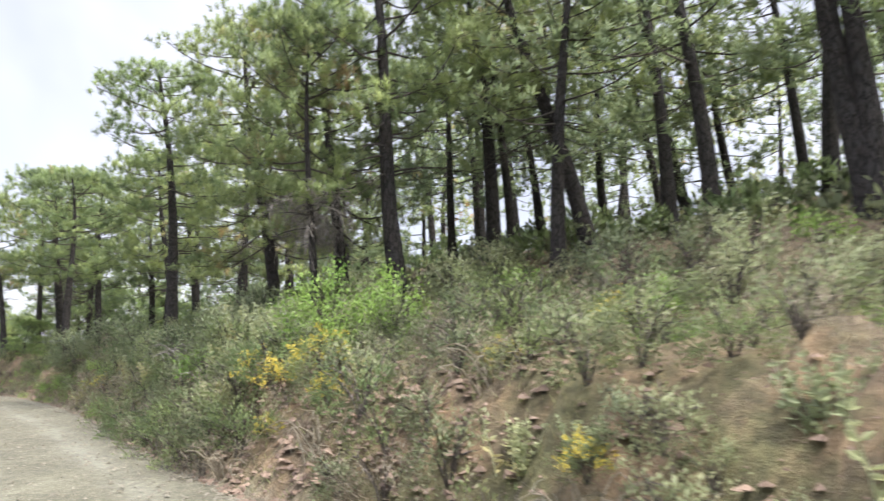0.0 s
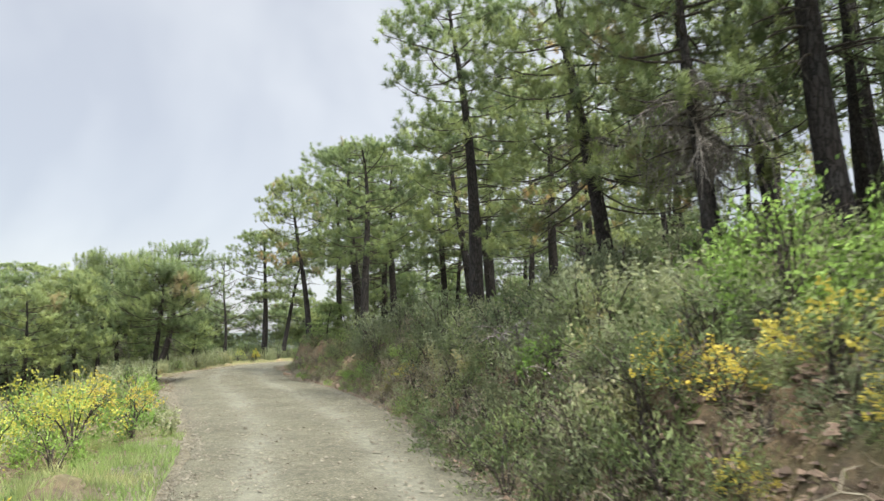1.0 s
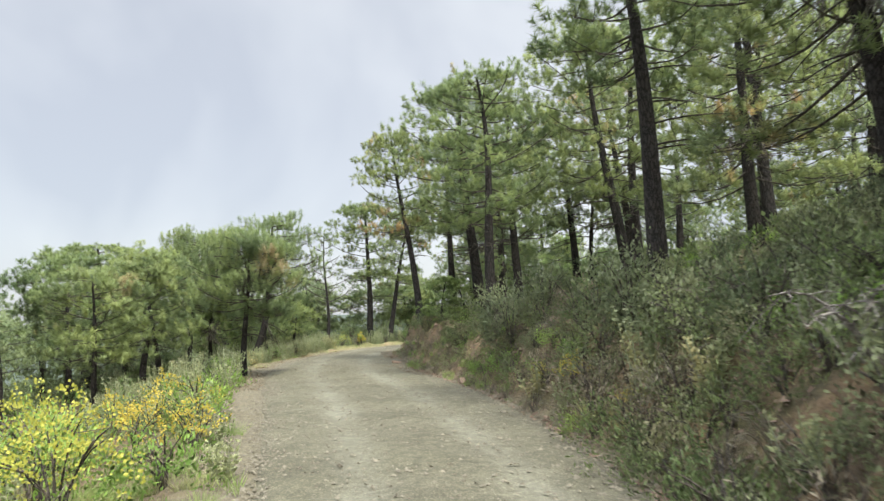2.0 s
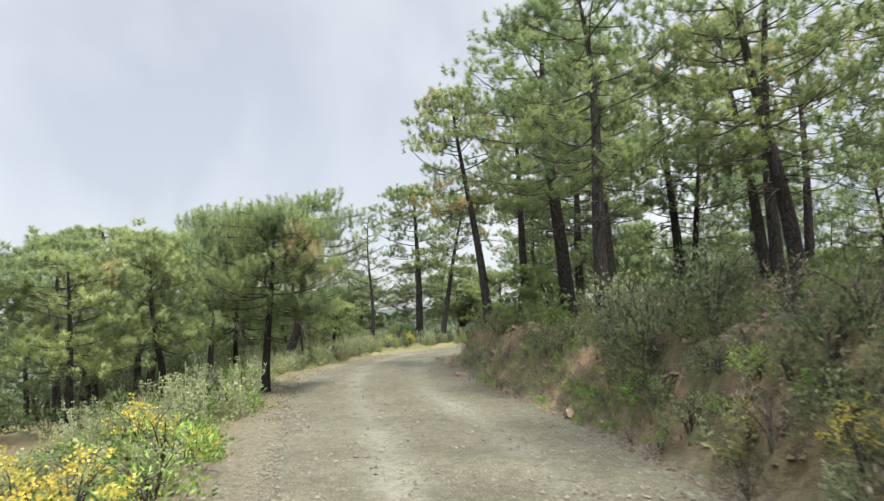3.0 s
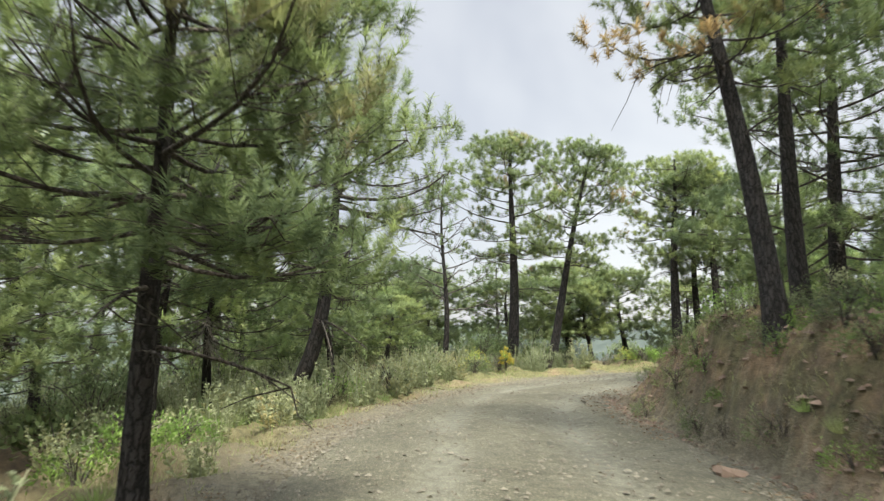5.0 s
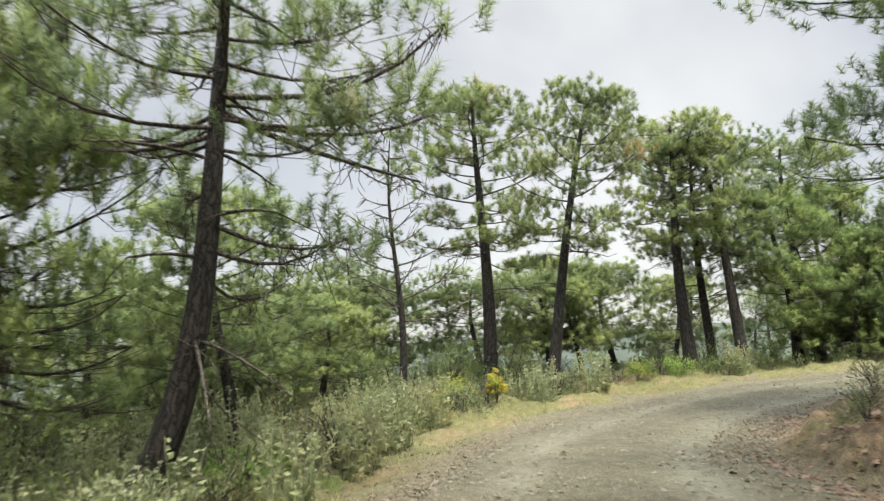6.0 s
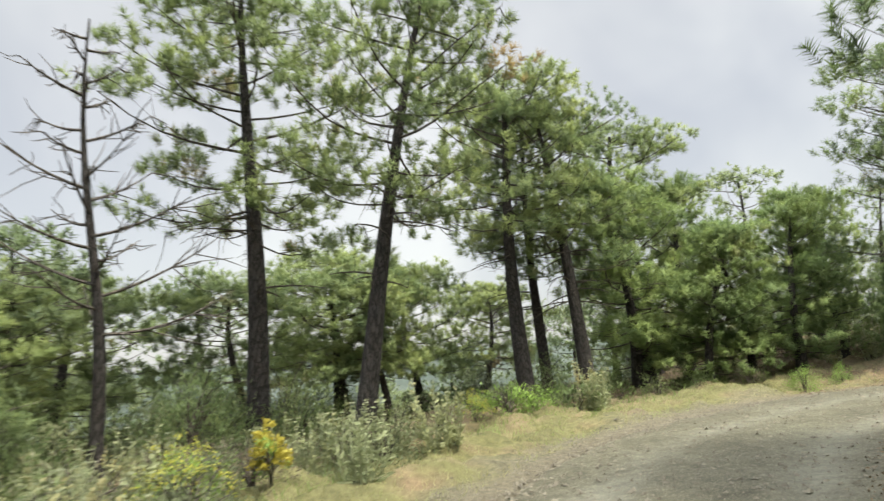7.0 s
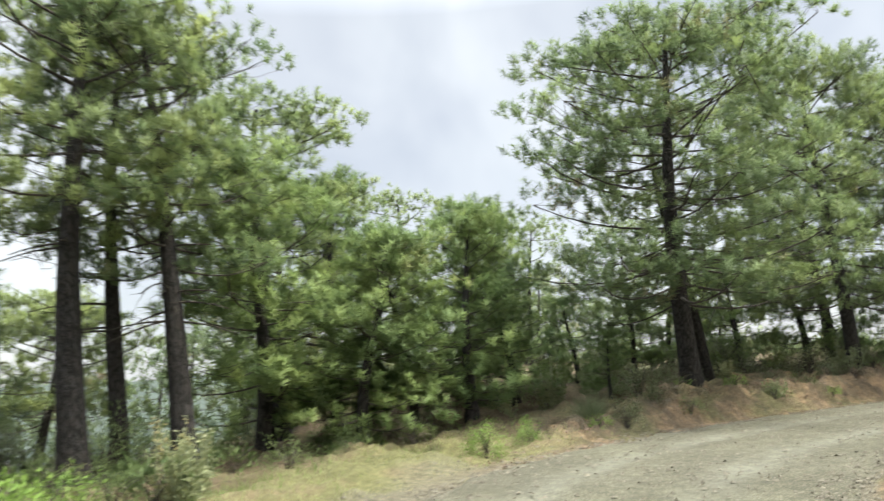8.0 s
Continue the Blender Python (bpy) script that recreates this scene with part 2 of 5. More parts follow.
def smooth_line(pts, n=12):
    p=np.array(pts,float); q=np.vstack([2*p[0]-p[1],p,2*p[-1]-p[-2]]); out=[]
    for i in range(1,len(q)-2):
        for k in range(n):
            t=k/n; a,b,c,d=q[i-1:i+3]
            out.append(.5*((2*b)+(-a+c)*t+(2*a-5*b+4*c-d)*t*t+(-a+3*b-3*c+d)*t**3))
    out.append(p[-1]); return np.array(out)
LINE=smooth_line(ROAD)
SEG=np.hypot(*np.diff(LINE[:,:2],axis=0).T); ARC=np.concatenate([[0],np.cumsum(SEG)])
def road_coords(x, y):
    """Arc length, signed distance (right positive) and half width of the track at places."""
    x, y = np.asarray(x, float), np.asarray(y, float)
    a, step = LINE[:-1, :2], np.diff(LINE[:, :2], axis=0)
    l2 = (step ** 2).sum(1)
    px, py = x.ravel(), y.ravel()
    outs = [np.empty(len(px)) for _ in range(3)]
    for k in range(0, len(px), 8192):
        vx, vy = px[k:k + 8192, None] - a[:, 0], py[k:k + 8192, None] - a[:, 1]
        t = np.clip((vx * step[:, 0] + vy * step[:, 1]) / l2, 0, 1)
        d2 = (vx - t * step[:, 0]) ** 2 + (vy - t * step[:, 1]) ** 2
        i = d2.argmin(1)
        r = np.arange(len(i))
        ti = t[r, i]
        outs[0][k:k + 8192] = ARC[i] + ti * SEG[i]
        outs[1][k:k + 8192] = np.where(step[i, 0] * vy[r, i] - step[i, 1] * vx[r, i] > 0, -1, 1) * np.sqrt(d2[r, i])
        outs[2][k:k + 8192] = LINE[i, 2] + (LINE[i + 1, 2] - LINE[i, 2]) * ti
    return tuple(o.reshape(x.shape) for o in outs)


def sstep(a,b,v):
    t=np.clip((v-a)/(b-a),0,1);return t*t*(3-2*t)
def height(x,y):
    s,d,hw=road_coords(x,y)
    r=np.maximum(d-hw,0);l=np.maximum(-d-hw,0)
    # cut bank on the right, lower past the bend
    cut=1.2+.12*np.sin(s*.35)+.15*sstep(47,53,s)
    cut=cut*(1-.82*sstep(57,62.5,s))
    right=cut*sstep(.0,1.25-.35*sstep(47,53,s)*(1-sstep(60,66,s))-.4*sstep(51,53.5,s)*(1-sstep(56,58.5,s)),r)+(.2-.11*sstep(42,46,s)*(1-sstep(57,61,s)))*np.clip(r-.6,0,9)+.13*np.clip(r-9.6,0,8)-.1*np.clip(r-19,0,12)-.2*np.clip(r-31,0,200)
    right=right+(1-sstep(36,48,s))*.12*np.clip(r-1,0,10)
    # fall on the left, a low bank far round the bend
    g=sstep(58,66,s)
    fall=-(.14-.11*g)*np.clip(l-.8,0,8)-.2*np.clip(l-8.8,0,10)-.34*np.clip(l-18.8,0,50)-.12*np.clip(l-70,0,150)
    rise=.55*sstep(.1,.9,l)+.06*np.clip(l-1.3,0,12)-.2*np.clip(l-13,0,80)-.12*np.clip(l-93,0,150)
    k=sstep(77,82,s)
    left=fall*(1-k)+rise*k
    crown=.04*(1-np.clip(np.abs(d)/np.maximum(hw,.1),0,1)**2)
    return np.where(d>0,right,left)+crown


def lumps(x, y, scale, seed=0.0):
    return np.array([noise.fractal(Vector((a * scale + seed, b * scale, seed)), 0.6, 2.0, 4) for a, b in zip(x.ravel(), y.ravel())]).reshape(x.shape)


def mesh_data(name, verts, faces, smooth=False):
    """A mesh from an (n, 3) array and a list of (m, 3) or (m, 4) index arrays."""
    faces = [np.asarray(f, np.int32) for f in faces if len(f)]
    me = bpy.data.meshes.new(name)
    me.vertices.add(len(verts))
    me.vertices.foreach_set("co", np.asarray(verts, np.float32).ravel())
    corner = np.concatenate([f.ravel() for f in faces])
    sizes = np.concatenate([np.full(len(f), f.shape[1], np.int32) for f in faces])
    me.loops.add(len(corner))
    me.loops.foreach_set("vertex_index", corner)
    me.polygons.add(len(sizes))
    me.polygons.foreach_set("loop_start", np.concatenate([[0], np.cumsum(sizes)[:-1]]).astype(np.int32))
    me.polygons.foreach_set("use_smooth", np.full(len(sizes), smooth))
    me.update(calc_edges=True)
    return me


def attribute(me, name, values):
    at = me.attributes.new(name, "FLOAT", "POINT")
    at.data.foreach_set("value", np.asarray(values, np.float32).ravel())


def grid_faces(rows, cols):
    i = np.arange(rows - 1)[:, None] * cols + np.arange(cols - 1)[None]
    i = i.ravel()
    return np.stack([i, i + 1, i + cols + 1, i + cols], 1)


def spaced(a, b, step, out_a, out_b, growth=1.16):
    mid = list(np.arange(a, b + 1e-6, step))
    lo, hi, g = [a], [b], step
    while lo[-1] > out_a or hi[-1] < out_b:
        g *= growth
        if lo[-1] > out_a:
            lo.append(lo[-1] - g)
        if hi[-1] < out_b:
            hi.append(hi[-1] + g)
    return np.array(lo[:0:-1] + mid + hi[1:])


def land(x, y):
    """Height of the ground with its lumps, without the far hills."""
    s, d, hw = road_coords(x, y)
    off = np.abs(d) - hw
    rough = sstep(0.1, 1.2, off)
    return height(x, y) + rough * (0.28 * lumps(x, y, 0.45, 3.0) + 0.11 * lumps(x, y, 1.9, 7.0) + 0.035 * lumps(x, y, 4.2, 13.0)) + sstep(0.05, 0.35, d - hw) * (1 - sstep(1.2, 2.4, d - hw)) * (0.22 * lumps(x, y, 2.3, 21.0) + 0.11 * lumps(x, y, 5.0, 27.0)) + sstep(76, 79, s) * sstep(0.1, 0.5, -d - hw) * (1 - sstep(1.6, 3.0, -d - hw)) * (0.22 * lumps(x, y, 2.1, 31.0) + 0.09 * lumps(x, y, 5.0, 37.0))


gx, gy = spaced(-36, 7, 0.19, -2500, 2500, 1.2), spaced(-2, 62, 0.19, -2500, 2500, 1.2)
X, Y = np.meshgrid(gx, gy)
S, D, HW = road_coords(X, Y)
Z = land(X, Y)
away = np.hypot(X + 15, Y - 28)
hills = -22 + 26 * lumps(X, Y, 0.0035, 11.0) + 9 * lumps(X, Y, 0.02, 5.0)
hills = hills + 16 * sstep(500, 1800, away)
k_far = sstep(60, 170, away)
Z = Z * (1 - k_far) + hills * k_far
inside = 1 - sstep(-0.35, 0.2, np.abs(D) - HW)
Z = Z - 0.10 * inside
ground_mesh = mesh_data("ground", np.stack([X.ravel(), Y.ravel(), Z.ravel()], 1), [grid_faces(len(gy), len(gx))], True)
cut_at = (sstep(-0.2, 0.2, D - HW) * (1 - sstep(0.9, 2.6, D - HW)))
left_edge = (D < 0) * (1 - sstep(74, 78, S)) * (1 - sstep(0.3, 1.2, -D - HW + 0.5 * lumps(X, Y, 0.9, 8.0)))
attribute(ground_mesh, "gravel_edge", np.clip(left_edge * 0.85 + (D > 0) * (1 - sstep(0.0, 0.25, D - HW)), 0, 1))
cut_at = np.maximum(cut_at, sstep(76.5, 79, S) * (D < 0) * (1 - sstep(1.4, 3.0, -D - HW)))
attribute(ground_mesh, "bare_cut", np.clip(cut_at + 0.35 * lumps(X, Y, 0.8, 2.0) * (cut_at > 0.02), 0, 1))
attribute(ground_mesh, "far_hill", sstep(50, 140, away))
attribute(ground_mesh, "grass_verge", (D < 0) * (1 - sstep(2.8, 4.4, -D - HW)) * sstep(0.1, 0.5, -D - HW) * sstep(50, 62, S) * (1 - sstep(77, 79, S)))
ground = tagged(new("ground", ground_mesh), "dry forest hillside with bare reddish soil and leaf litter", "ground", kind="structure")
ground_mesh.materials.append(GROUND_MAT)

# the gravel track, with two worn wheel lines and ragged edges
steps, across = int(ARC[-1] / 0.25), np.linspace(-1.12, 1.12, 34)
at_s = np.linspace(0, ARC[-1], steps)
cx, cy, ch = (np.interp(at_s, ARC, LINE[:, k]) for k in range(3))
tx, ty = np.gradient(cx), np.gradient(cy)
tl = np.hypot(tx, ty)
nx, ny = ty / tl, -tx / tl
RX = cx[:, None] + nx[:, None] * ch[:, None] * across[None]
RY = cy[:, None] + ny[:, None] * ch[:, None] * across[None]
a = np.abs(across)[None] + 0.05 * lumps(RX, RY, 0.9, 9.0)
rut = np.exp(-((np.abs(across)[None] * ch[:, None] - 0.85) / 0.28) ** 2)
RZ = 0.04 * (1 - np.minimum(np.abs(across), 1)[None] ** 2) - 0.035 * rut + 0.03 * lumps(RX, RY, 1.2, 4.0) + 0.012 * lumps(RX, RY, 5.0, 6.0)
RZ = RZ - 0.17 * sstep(0.93, 1.1, a)
road_mesh = mesh_data("road", np.stack([RX.ravel(), RY.ravel(), RZ.ravel()], 1), [grid_faces(steps, len(across))[:, ::-1]], True)
attribute(road_mesh, "wheel_track", np.clip(rut * (0.7 + 0.6 * lumps(RX, RY, 0.5, 1.0)), 0, 1))
road_mesh.materials.append(ROAD_MAT)
road = tagged(new("road", road_mesh), "pale dusty gravel forest track with worn wheel lines", "road", kind="structure")


# ---- builders ----
def part(name, me, material, parent, label=""):
    ob = new(name, me)
    me.materials.append(material)
    ob.parent = parent
    if label:
        ob["label"] = label
    if name not in ("trunk", "bough"):
        ob["kind"] = "stuff"
    return ob


def unit(v):
    return v / np.maximum(np.linalg.norm(v, axis=-1, keepdims=True), 1e-9)


class Shape:
    """Gathers vertices and faces as arrays."""

    def __init__(self):
        self.v, self.f, self.n, self.normals = [], [], 0, []

    def add(self, v, f):
        self.v.append(np.asarray(v, float))
        self.f.append(np.asarray(f) + self.n)
        self.n += len(v)

    def tube(self, pts, radii, sides=6):
        pts, radii = np.asarray(pts, float), np.asarray(radii, float)
        tang = unit(np.gradient(pts, axis=0))
        ref = np.where(np.abs(tang[:, 2:3]) > 0.9, np.array([[1.0, 0, 0]]), np.array([[0, 0, 1.0]]))
        u = unit(np.cross(tang, ref))
        w = np.cross(tang, u)
        ang = np.linspace(0, 2 * math.pi, sides, endpoint=False)
        ring = u[:, None] * np.cos(ang)[None, :, None] + w[:, None] * np.sin(ang)[None, :, None]
        v = pts[:, None] + ring * radii[:, None, None]
        k = np.arange(sides)
        f = [np.stack([i * sides + k, i * sides + (k + 1) % sides, (i + 1) * sides + (k + 1) % sides, (i + 1) * sides + k], 1) for i in range(len(pts) - 1)]
        self.add(v.reshape(-1, 3), np.concatenate(f))

    def blades(self, base, way, length, width, rng, bow=0.0, facing=None):
        """One thin triangle a blade."""
        n = len(base)
        other = rng.normal(size=(n, 3)) * (1.0 if facing is None else 0.45)
        side = unit(np.cross(way, other if facing is None else other + facing)) * (np.asarray(width).reshape(-1, 1) / 2)
        tip = base + way * np.asarray(length).reshape(-1, 1)
        tip[:, 2] -= bow * np.asarray(length).reshape(-1)
        v = np.stack([base - side, base + side, tip], 1).reshape(-1, 3)
        self.add(v, np.arange(3 * n).reshape(-1, 3))

    def leaves(self, base, way, length, width, rng):
        """A pointed leaf of two triangles, folded along its rib."""
        n = len(base)
        length, width = np.asarray(length).reshape(-1, 1), np.asarray(width).reshape(-1, 1)
        side = unit(np.cross(way, rng.normal(size=(n, 3))))
        up = np.cross(side, way)
        mid = base + way * length * 0.5
        v = np.stack([base, mid + side * width / 2 + up * width * 0.15, base + way * length, mid - side * width / 2 + up * width * 0.15], 1).reshape(-1, 3)
        i = np.arange(n)[:, None] * 4
        self.add(v, np.concatenate([i + np.array([[0, 1, 2]]), i + np.array([[0, 2, 3]])]))

    def soft(self, normals):
        """Leaf normals that follow the rounded mass of foliage."""
        self.normals.append(np.asarray(normals, float))

    def mesh(self, name, smooth=False):
        quads = [f for f in self.f if f.shape[1] == 4]
        tris = [f for f in self.f if f.shape[1] == 3]
        faces = ([np.concatenate(quads)] if quads else []) + ([np.concatenate(tris)] if tris else [])
        if not self.normals:
            return mesh_data(name, np.concatenate(self.v), faces, smooth)
        me = mesh_data(name, np.concatenate(self.v), faces, True)
        me.normals_split_custom_set_from_vertices(unit(np.concatenate(self.normals)).astype(np.float32))
        return me


def crown_umbrella(f):
    return np.interp(f, [0, 0.12, 0.4, 0.75, 1.0], [0.55, 0.85, 1.0, 0.92, 0.55])


def crown_round(f):
    return np.interp(f, [0, 0.15, 0.4, 0.75, 1.0], [0.75, 1.0, 1.0, 0.9, 0.55])


def crown_cone(f):
    return np.interp(f, [0, 0.1, 0.35, 1.0], [0.75, 1.0, 0.9, 0.15])


def pine(name, seed, tall, thick, crown_from, wide, limbs, tufts, needles, needle_len, needle_wide, profile=crown_umbrella,
         bend=0.25, dead=8, leaf=None, clump=0.40, flat=0.74, rise=(0, 50), dry=0, sweep=(0, 0), extra=(), side=(), twigs=6, shoot=0.17):
    """A pine: tapered trunk, limbs with dead stubs, and a crown of needle tufts gathered in pads at the limb ends."""
    rng = np.random.default_rng(seed)
    root = new(name)
    z = np.linspace(0, tall * 0.955, 16)
    ph = rng.uniform(0, 6.28, 4)
    tx_ = bend * (np.sin(z / tall * 3.6 + ph[0]) - math.sin(ph[0])) * (z / tall) ** 0.6
    ty_ = bend * (np.sin(z / tall * 3.1 + ph[1]) - math.sin(ph[1])) * (z / tall) ** 0.6
    tx_, ty_ = tx_ + sweep[0] * (1 - np.exp(-z / 1.3)), ty_ + sweep[1] * (1 - np.exp(-z / 1.3))
    line = np.stack([tx_, ty_, z], 1)
    rad = thick * (1 - 0.86 * (z / tall) ** 1.15) + thick * 0.45 * np.exp(-z / 0.25)
    line[0, 2] = -0.35
    trunk = Shape()
    trunk.tube(line, rad, 10)
    wood, green, grey = Shape(), Shape(), Shape()

    def on_trunk(h):
        return np.array([np.interp(h, z, line[:, k]) if k < 2 else h for k in range(3)])

    boughs = []
    for i in range(limbs):
        f = (i + rng.uniform(0, 1)) / limbs
        h = tall * (crown_from + (0.95 - crown_from) * f)
        az = i * 2.399 + rng.normal() * 0.35
        ln = wide * profile(f) * rng.uniform(0.72, 1.12)
        el = radians(rise[0] + (rise[1] - rise[0]) * f ** 1.3 + rng.normal() * 9)
        boughs.append((h, az, ln, el, f, tufts))
    boughs += [(tall * 0.925, 0.5 + 1.6 * i, 0.32 * wide, 0.9, 1.0, tufts) for i in range(4)]
    boughs += [(*limb, tufts) for limb in side]
    big = []
    for h, az, ln, el, f, per in boughs + list(extra):
        k = np.linspace(0, 1, 6)
        out = ln * k
        droop = 0.16 * ln * (1 - f)
        lift = out * math.tan(min(el, 1.1)) * 0.75 - droop * np.sin(k * 2.6) + 0.06 * ln * k ** 3
        lift = lift * min(1.0, max(0.1, (tall - 0.5 - 0.28 * ln ** 2 / wide - h) / max(lift[-1], 0.01)))
        wob = 0.08 * ln * np.sin(k * 4 + rng.uniform(0, 6)) * k
        way = np.array([math.cos(az), math.sin(az), 0])
        perp = np.array([-way[1], way[0], 0])
        start = on_trunk(h)
        pts = start + way * out[:, None] + perp * wob[:, None] + np.array([0, 0, 1.0]) * lift[:, None]
        r0 = 0.009 + 0.009 * ln
        own = Shape() if (h, az, ln, el, f, per) in extra else wood
        own.tube(pts, np.linspace(r0, r0 * 0.3, 6) * (1 if own is wood else 1.25), 5 if twigs else 3)
        if own is not wood:
            big.append(own)
            for j in range(22):
                a0 = pts[2] + (pts[5] - pts[2]) * rng.uniform(0, 1)
                b = a0 + rng.normal(size=3) * np.array([0.16, 0.16, 0.1]) - np.array([0, 0, rng.uniform(0.05, 0.4)])
                own.tube(np.stack([a0, (a0 + b) / 2 + rng.normal(size=3) * 0.05, b]), [0.006, 0.005, 0.003], 3)
        # pads of round needle brushes along the outer part of the limb
        spots = [1.0, 0.74, 0.5] if ln > 1.3 else [1.0, 0.6] if ln > 0.7 else [1.0]
        for g, at in enumerate(spots):
            c = np.array([np.interp(at * 5, np.arange(6), pts[:, q]) for q in range(3)])
            if g:
                c = c + perp * (1 if g == 1 else -1) * rng.uniform(0.2, 0.42) * ln + np.array([0, 0, rng.uniform(-0.1, 0.3)])
            size = (clump + 0.08 * ln) * rng.uniform(0.75, 1.25) * (1.0 if g == 0 else 0.9)
            m = int(per * rng.uniform(0.75, 1.25) * (1 if g == 0 else 0.8)) + 1
            v = unit(rng.normal(size=(m, 3)))
            v[:, 2] = np.abs(v[:, 2]) * rng.choice([1, 1, 1, -0.4], m)
            pos = c + v * np.array([size, size, size * flat]) * (rng.uniform(0.25, 1, (m, 1)) ** 0.5)
            axis = unit(v * 0.5 + np.array([0, 0, 0.9]) + way * 0.12 + rng.normal(size=(m, 3)) * 0.15)
            puff = rng.uniform(0.7, 1.15, m)
            rep = np.repeat(np.arange(m), needles)
            k = len(rep)
            u = rng.uniform(0, 1, (k, 1))
            radial = unit(np.cross(axis[rep], rng.normal(size=(k, 3))))
            nd = unit(axis[rep] * (rng.uniform(-0.25, 0.7, (k, 1)) + 0.55 * u) + radial)
            soft = unit(nd * 0.55 + v[rep] * 0.6 + np.array([0, 0, 0.22]))
            green.blades(pos[rep] + axis[rep] * (u - 0.6) * shoot, nd,
                         needle_len * puff[rep] * rng.uniform(0.75, 1.1, k), np.full(k, needle_wide), rng, 0.0, soft)
            green.soft(np.repeat(soft, 3, 0))
            for j in range(0, m if twigs else 0, max(twigs, 1)):
                a0 = pts[rng.integers(2, 6)]
                wood.tube(np.stack([a0, (a0 + pos[j]) / 2 - np.array([0, 0, 0.05 * ln]), pos[j]]), [0.007, 0.005, 0.003], 3)
    for i in range(dead):
        h = tall * rng.uniform(0.28, max(crown_from + 0.1, 0.4))
        az = rng.uniform(0, 6.28)
        ln = rng.uniform(0.3, 1.0) * wide * 0.7
        way = np.array([math.cos(az), math.sin(az), rng.uniform(-0.25, 0.3)])
        start = on_trunk(h)
        k = np.linspace(0, 1, 5)[:, None]
        pts = start + way * ln * k + np.array([0, 0, -0.2]) * ln * k ** 2
        (grey if i < dry else wood).tube(pts, np.linspace(0.022, 0.008, 5), 4)
        for j in range(4 if i >= dry else 34):
            a0 = pts[rng.integers(1, 5)]
            b = a0 + rng.normal(size=3) * 0.22 * ln + np.array([0, 0, -0.14 if i >= dry else -0.3]) * ln
            (grey if i < dry else wood).tube(np.stack([a0, (a0 + b) / 2 + rng.normal(size=3) * 0.04, b]), [0.009, 0.007, 0.004], 3)
    part("trunk", trunk.mesh("trunk", True), BARK, root, "dark furrowed bark")
    part("branchwork", wood.mesh("branchwork", True), TWIG, root, "bare grey-brown branches")
    for own in big:
        part("bough", own.mesh("bough", True), TWIG, root, "long bare bough with hanging twigs")
    if grey.n:
        part("dead_branchwork", grey.mesh("dead_branchwork"), DRY_WOOD, root, "bleached dead twigs")
    part("crown", green.mesh("crown"), leaf or NEEDLE, root, "tufts of green needles")
    return root


def bare_tree(name, seed, tall, thick, limbs=26):
    rng = np.random.default_rng(seed)
    root = new(name)
    z = np.linspace(0, tall, 14)
    line = np.stack([0.10 * np.sin(z * 0.9), 0.08 * np.sin(z * 0.7 + 1), z], 1)
    line[0, 2] = -0.3
    t = Shape()
    t.tube(line, thick * (1 - 0.88 * z / tall) + 0.3 * thick * np.exp(-z / 0.2), 9)
    b = Shape()
    for i in range(limbs):
        h = tall * (0.3 + 0.68 * i / limbs)
        az = i * 2.4
        ln = 2.0 * (1.2 - h / tall) * rng.uniform(0.6, 1.1)
        k = np.linspace(0, 1, 6)[:, None]
        way = np.array([math.cos(az), math.sin(az), rng.uniform(-0.1, 0.35)])
        pts = np.array([np.interp(h, z, line[:, 0]), np.interp(h, z, line[:, 1]), h]) + way * ln * k + np.array([0, 0, 0.25]) * ln * k ** 2
        b.tube(pts, np.linspace(0.026, 0.008, 6), 4)
        for j in range(9):
            a0 = pts[rng.integers(1, 6)]
            e = a0 + way * 0.3 * ln + rng.normal(size=3) * 0.16 * ln
            b.tube(np.stack([a0, (a0 + e) / 2 + rng.normal(size=3) * 0.03, e]), [0.011, 0.009, 0.005], 3)
    part("trunk", t.mesh("trunk", True), BARK, root, "dark dead trunk")
    part("branchwork", b.mesh("branchwork"), TWIG, root, "leafless bare twigs")
    return root


def dome(rng, n, wide, tall, low=0.0):
    v = unit(rng.normal(size=(n, 3)))
    v[:, 2] = np.abs(v[:, 2])
    r = rng.uniform(0.3, 1, (n, 1)) ** 0.4
    lump_ = 1 + 0.22 * np.sin(v[:, :1] * 7 + 1) * np.cos(v[:, 1:2] * 6)
    p = v * r * lump_ * np.array([wide, wide, tall])
    p[:, 2] += low
    return p, v


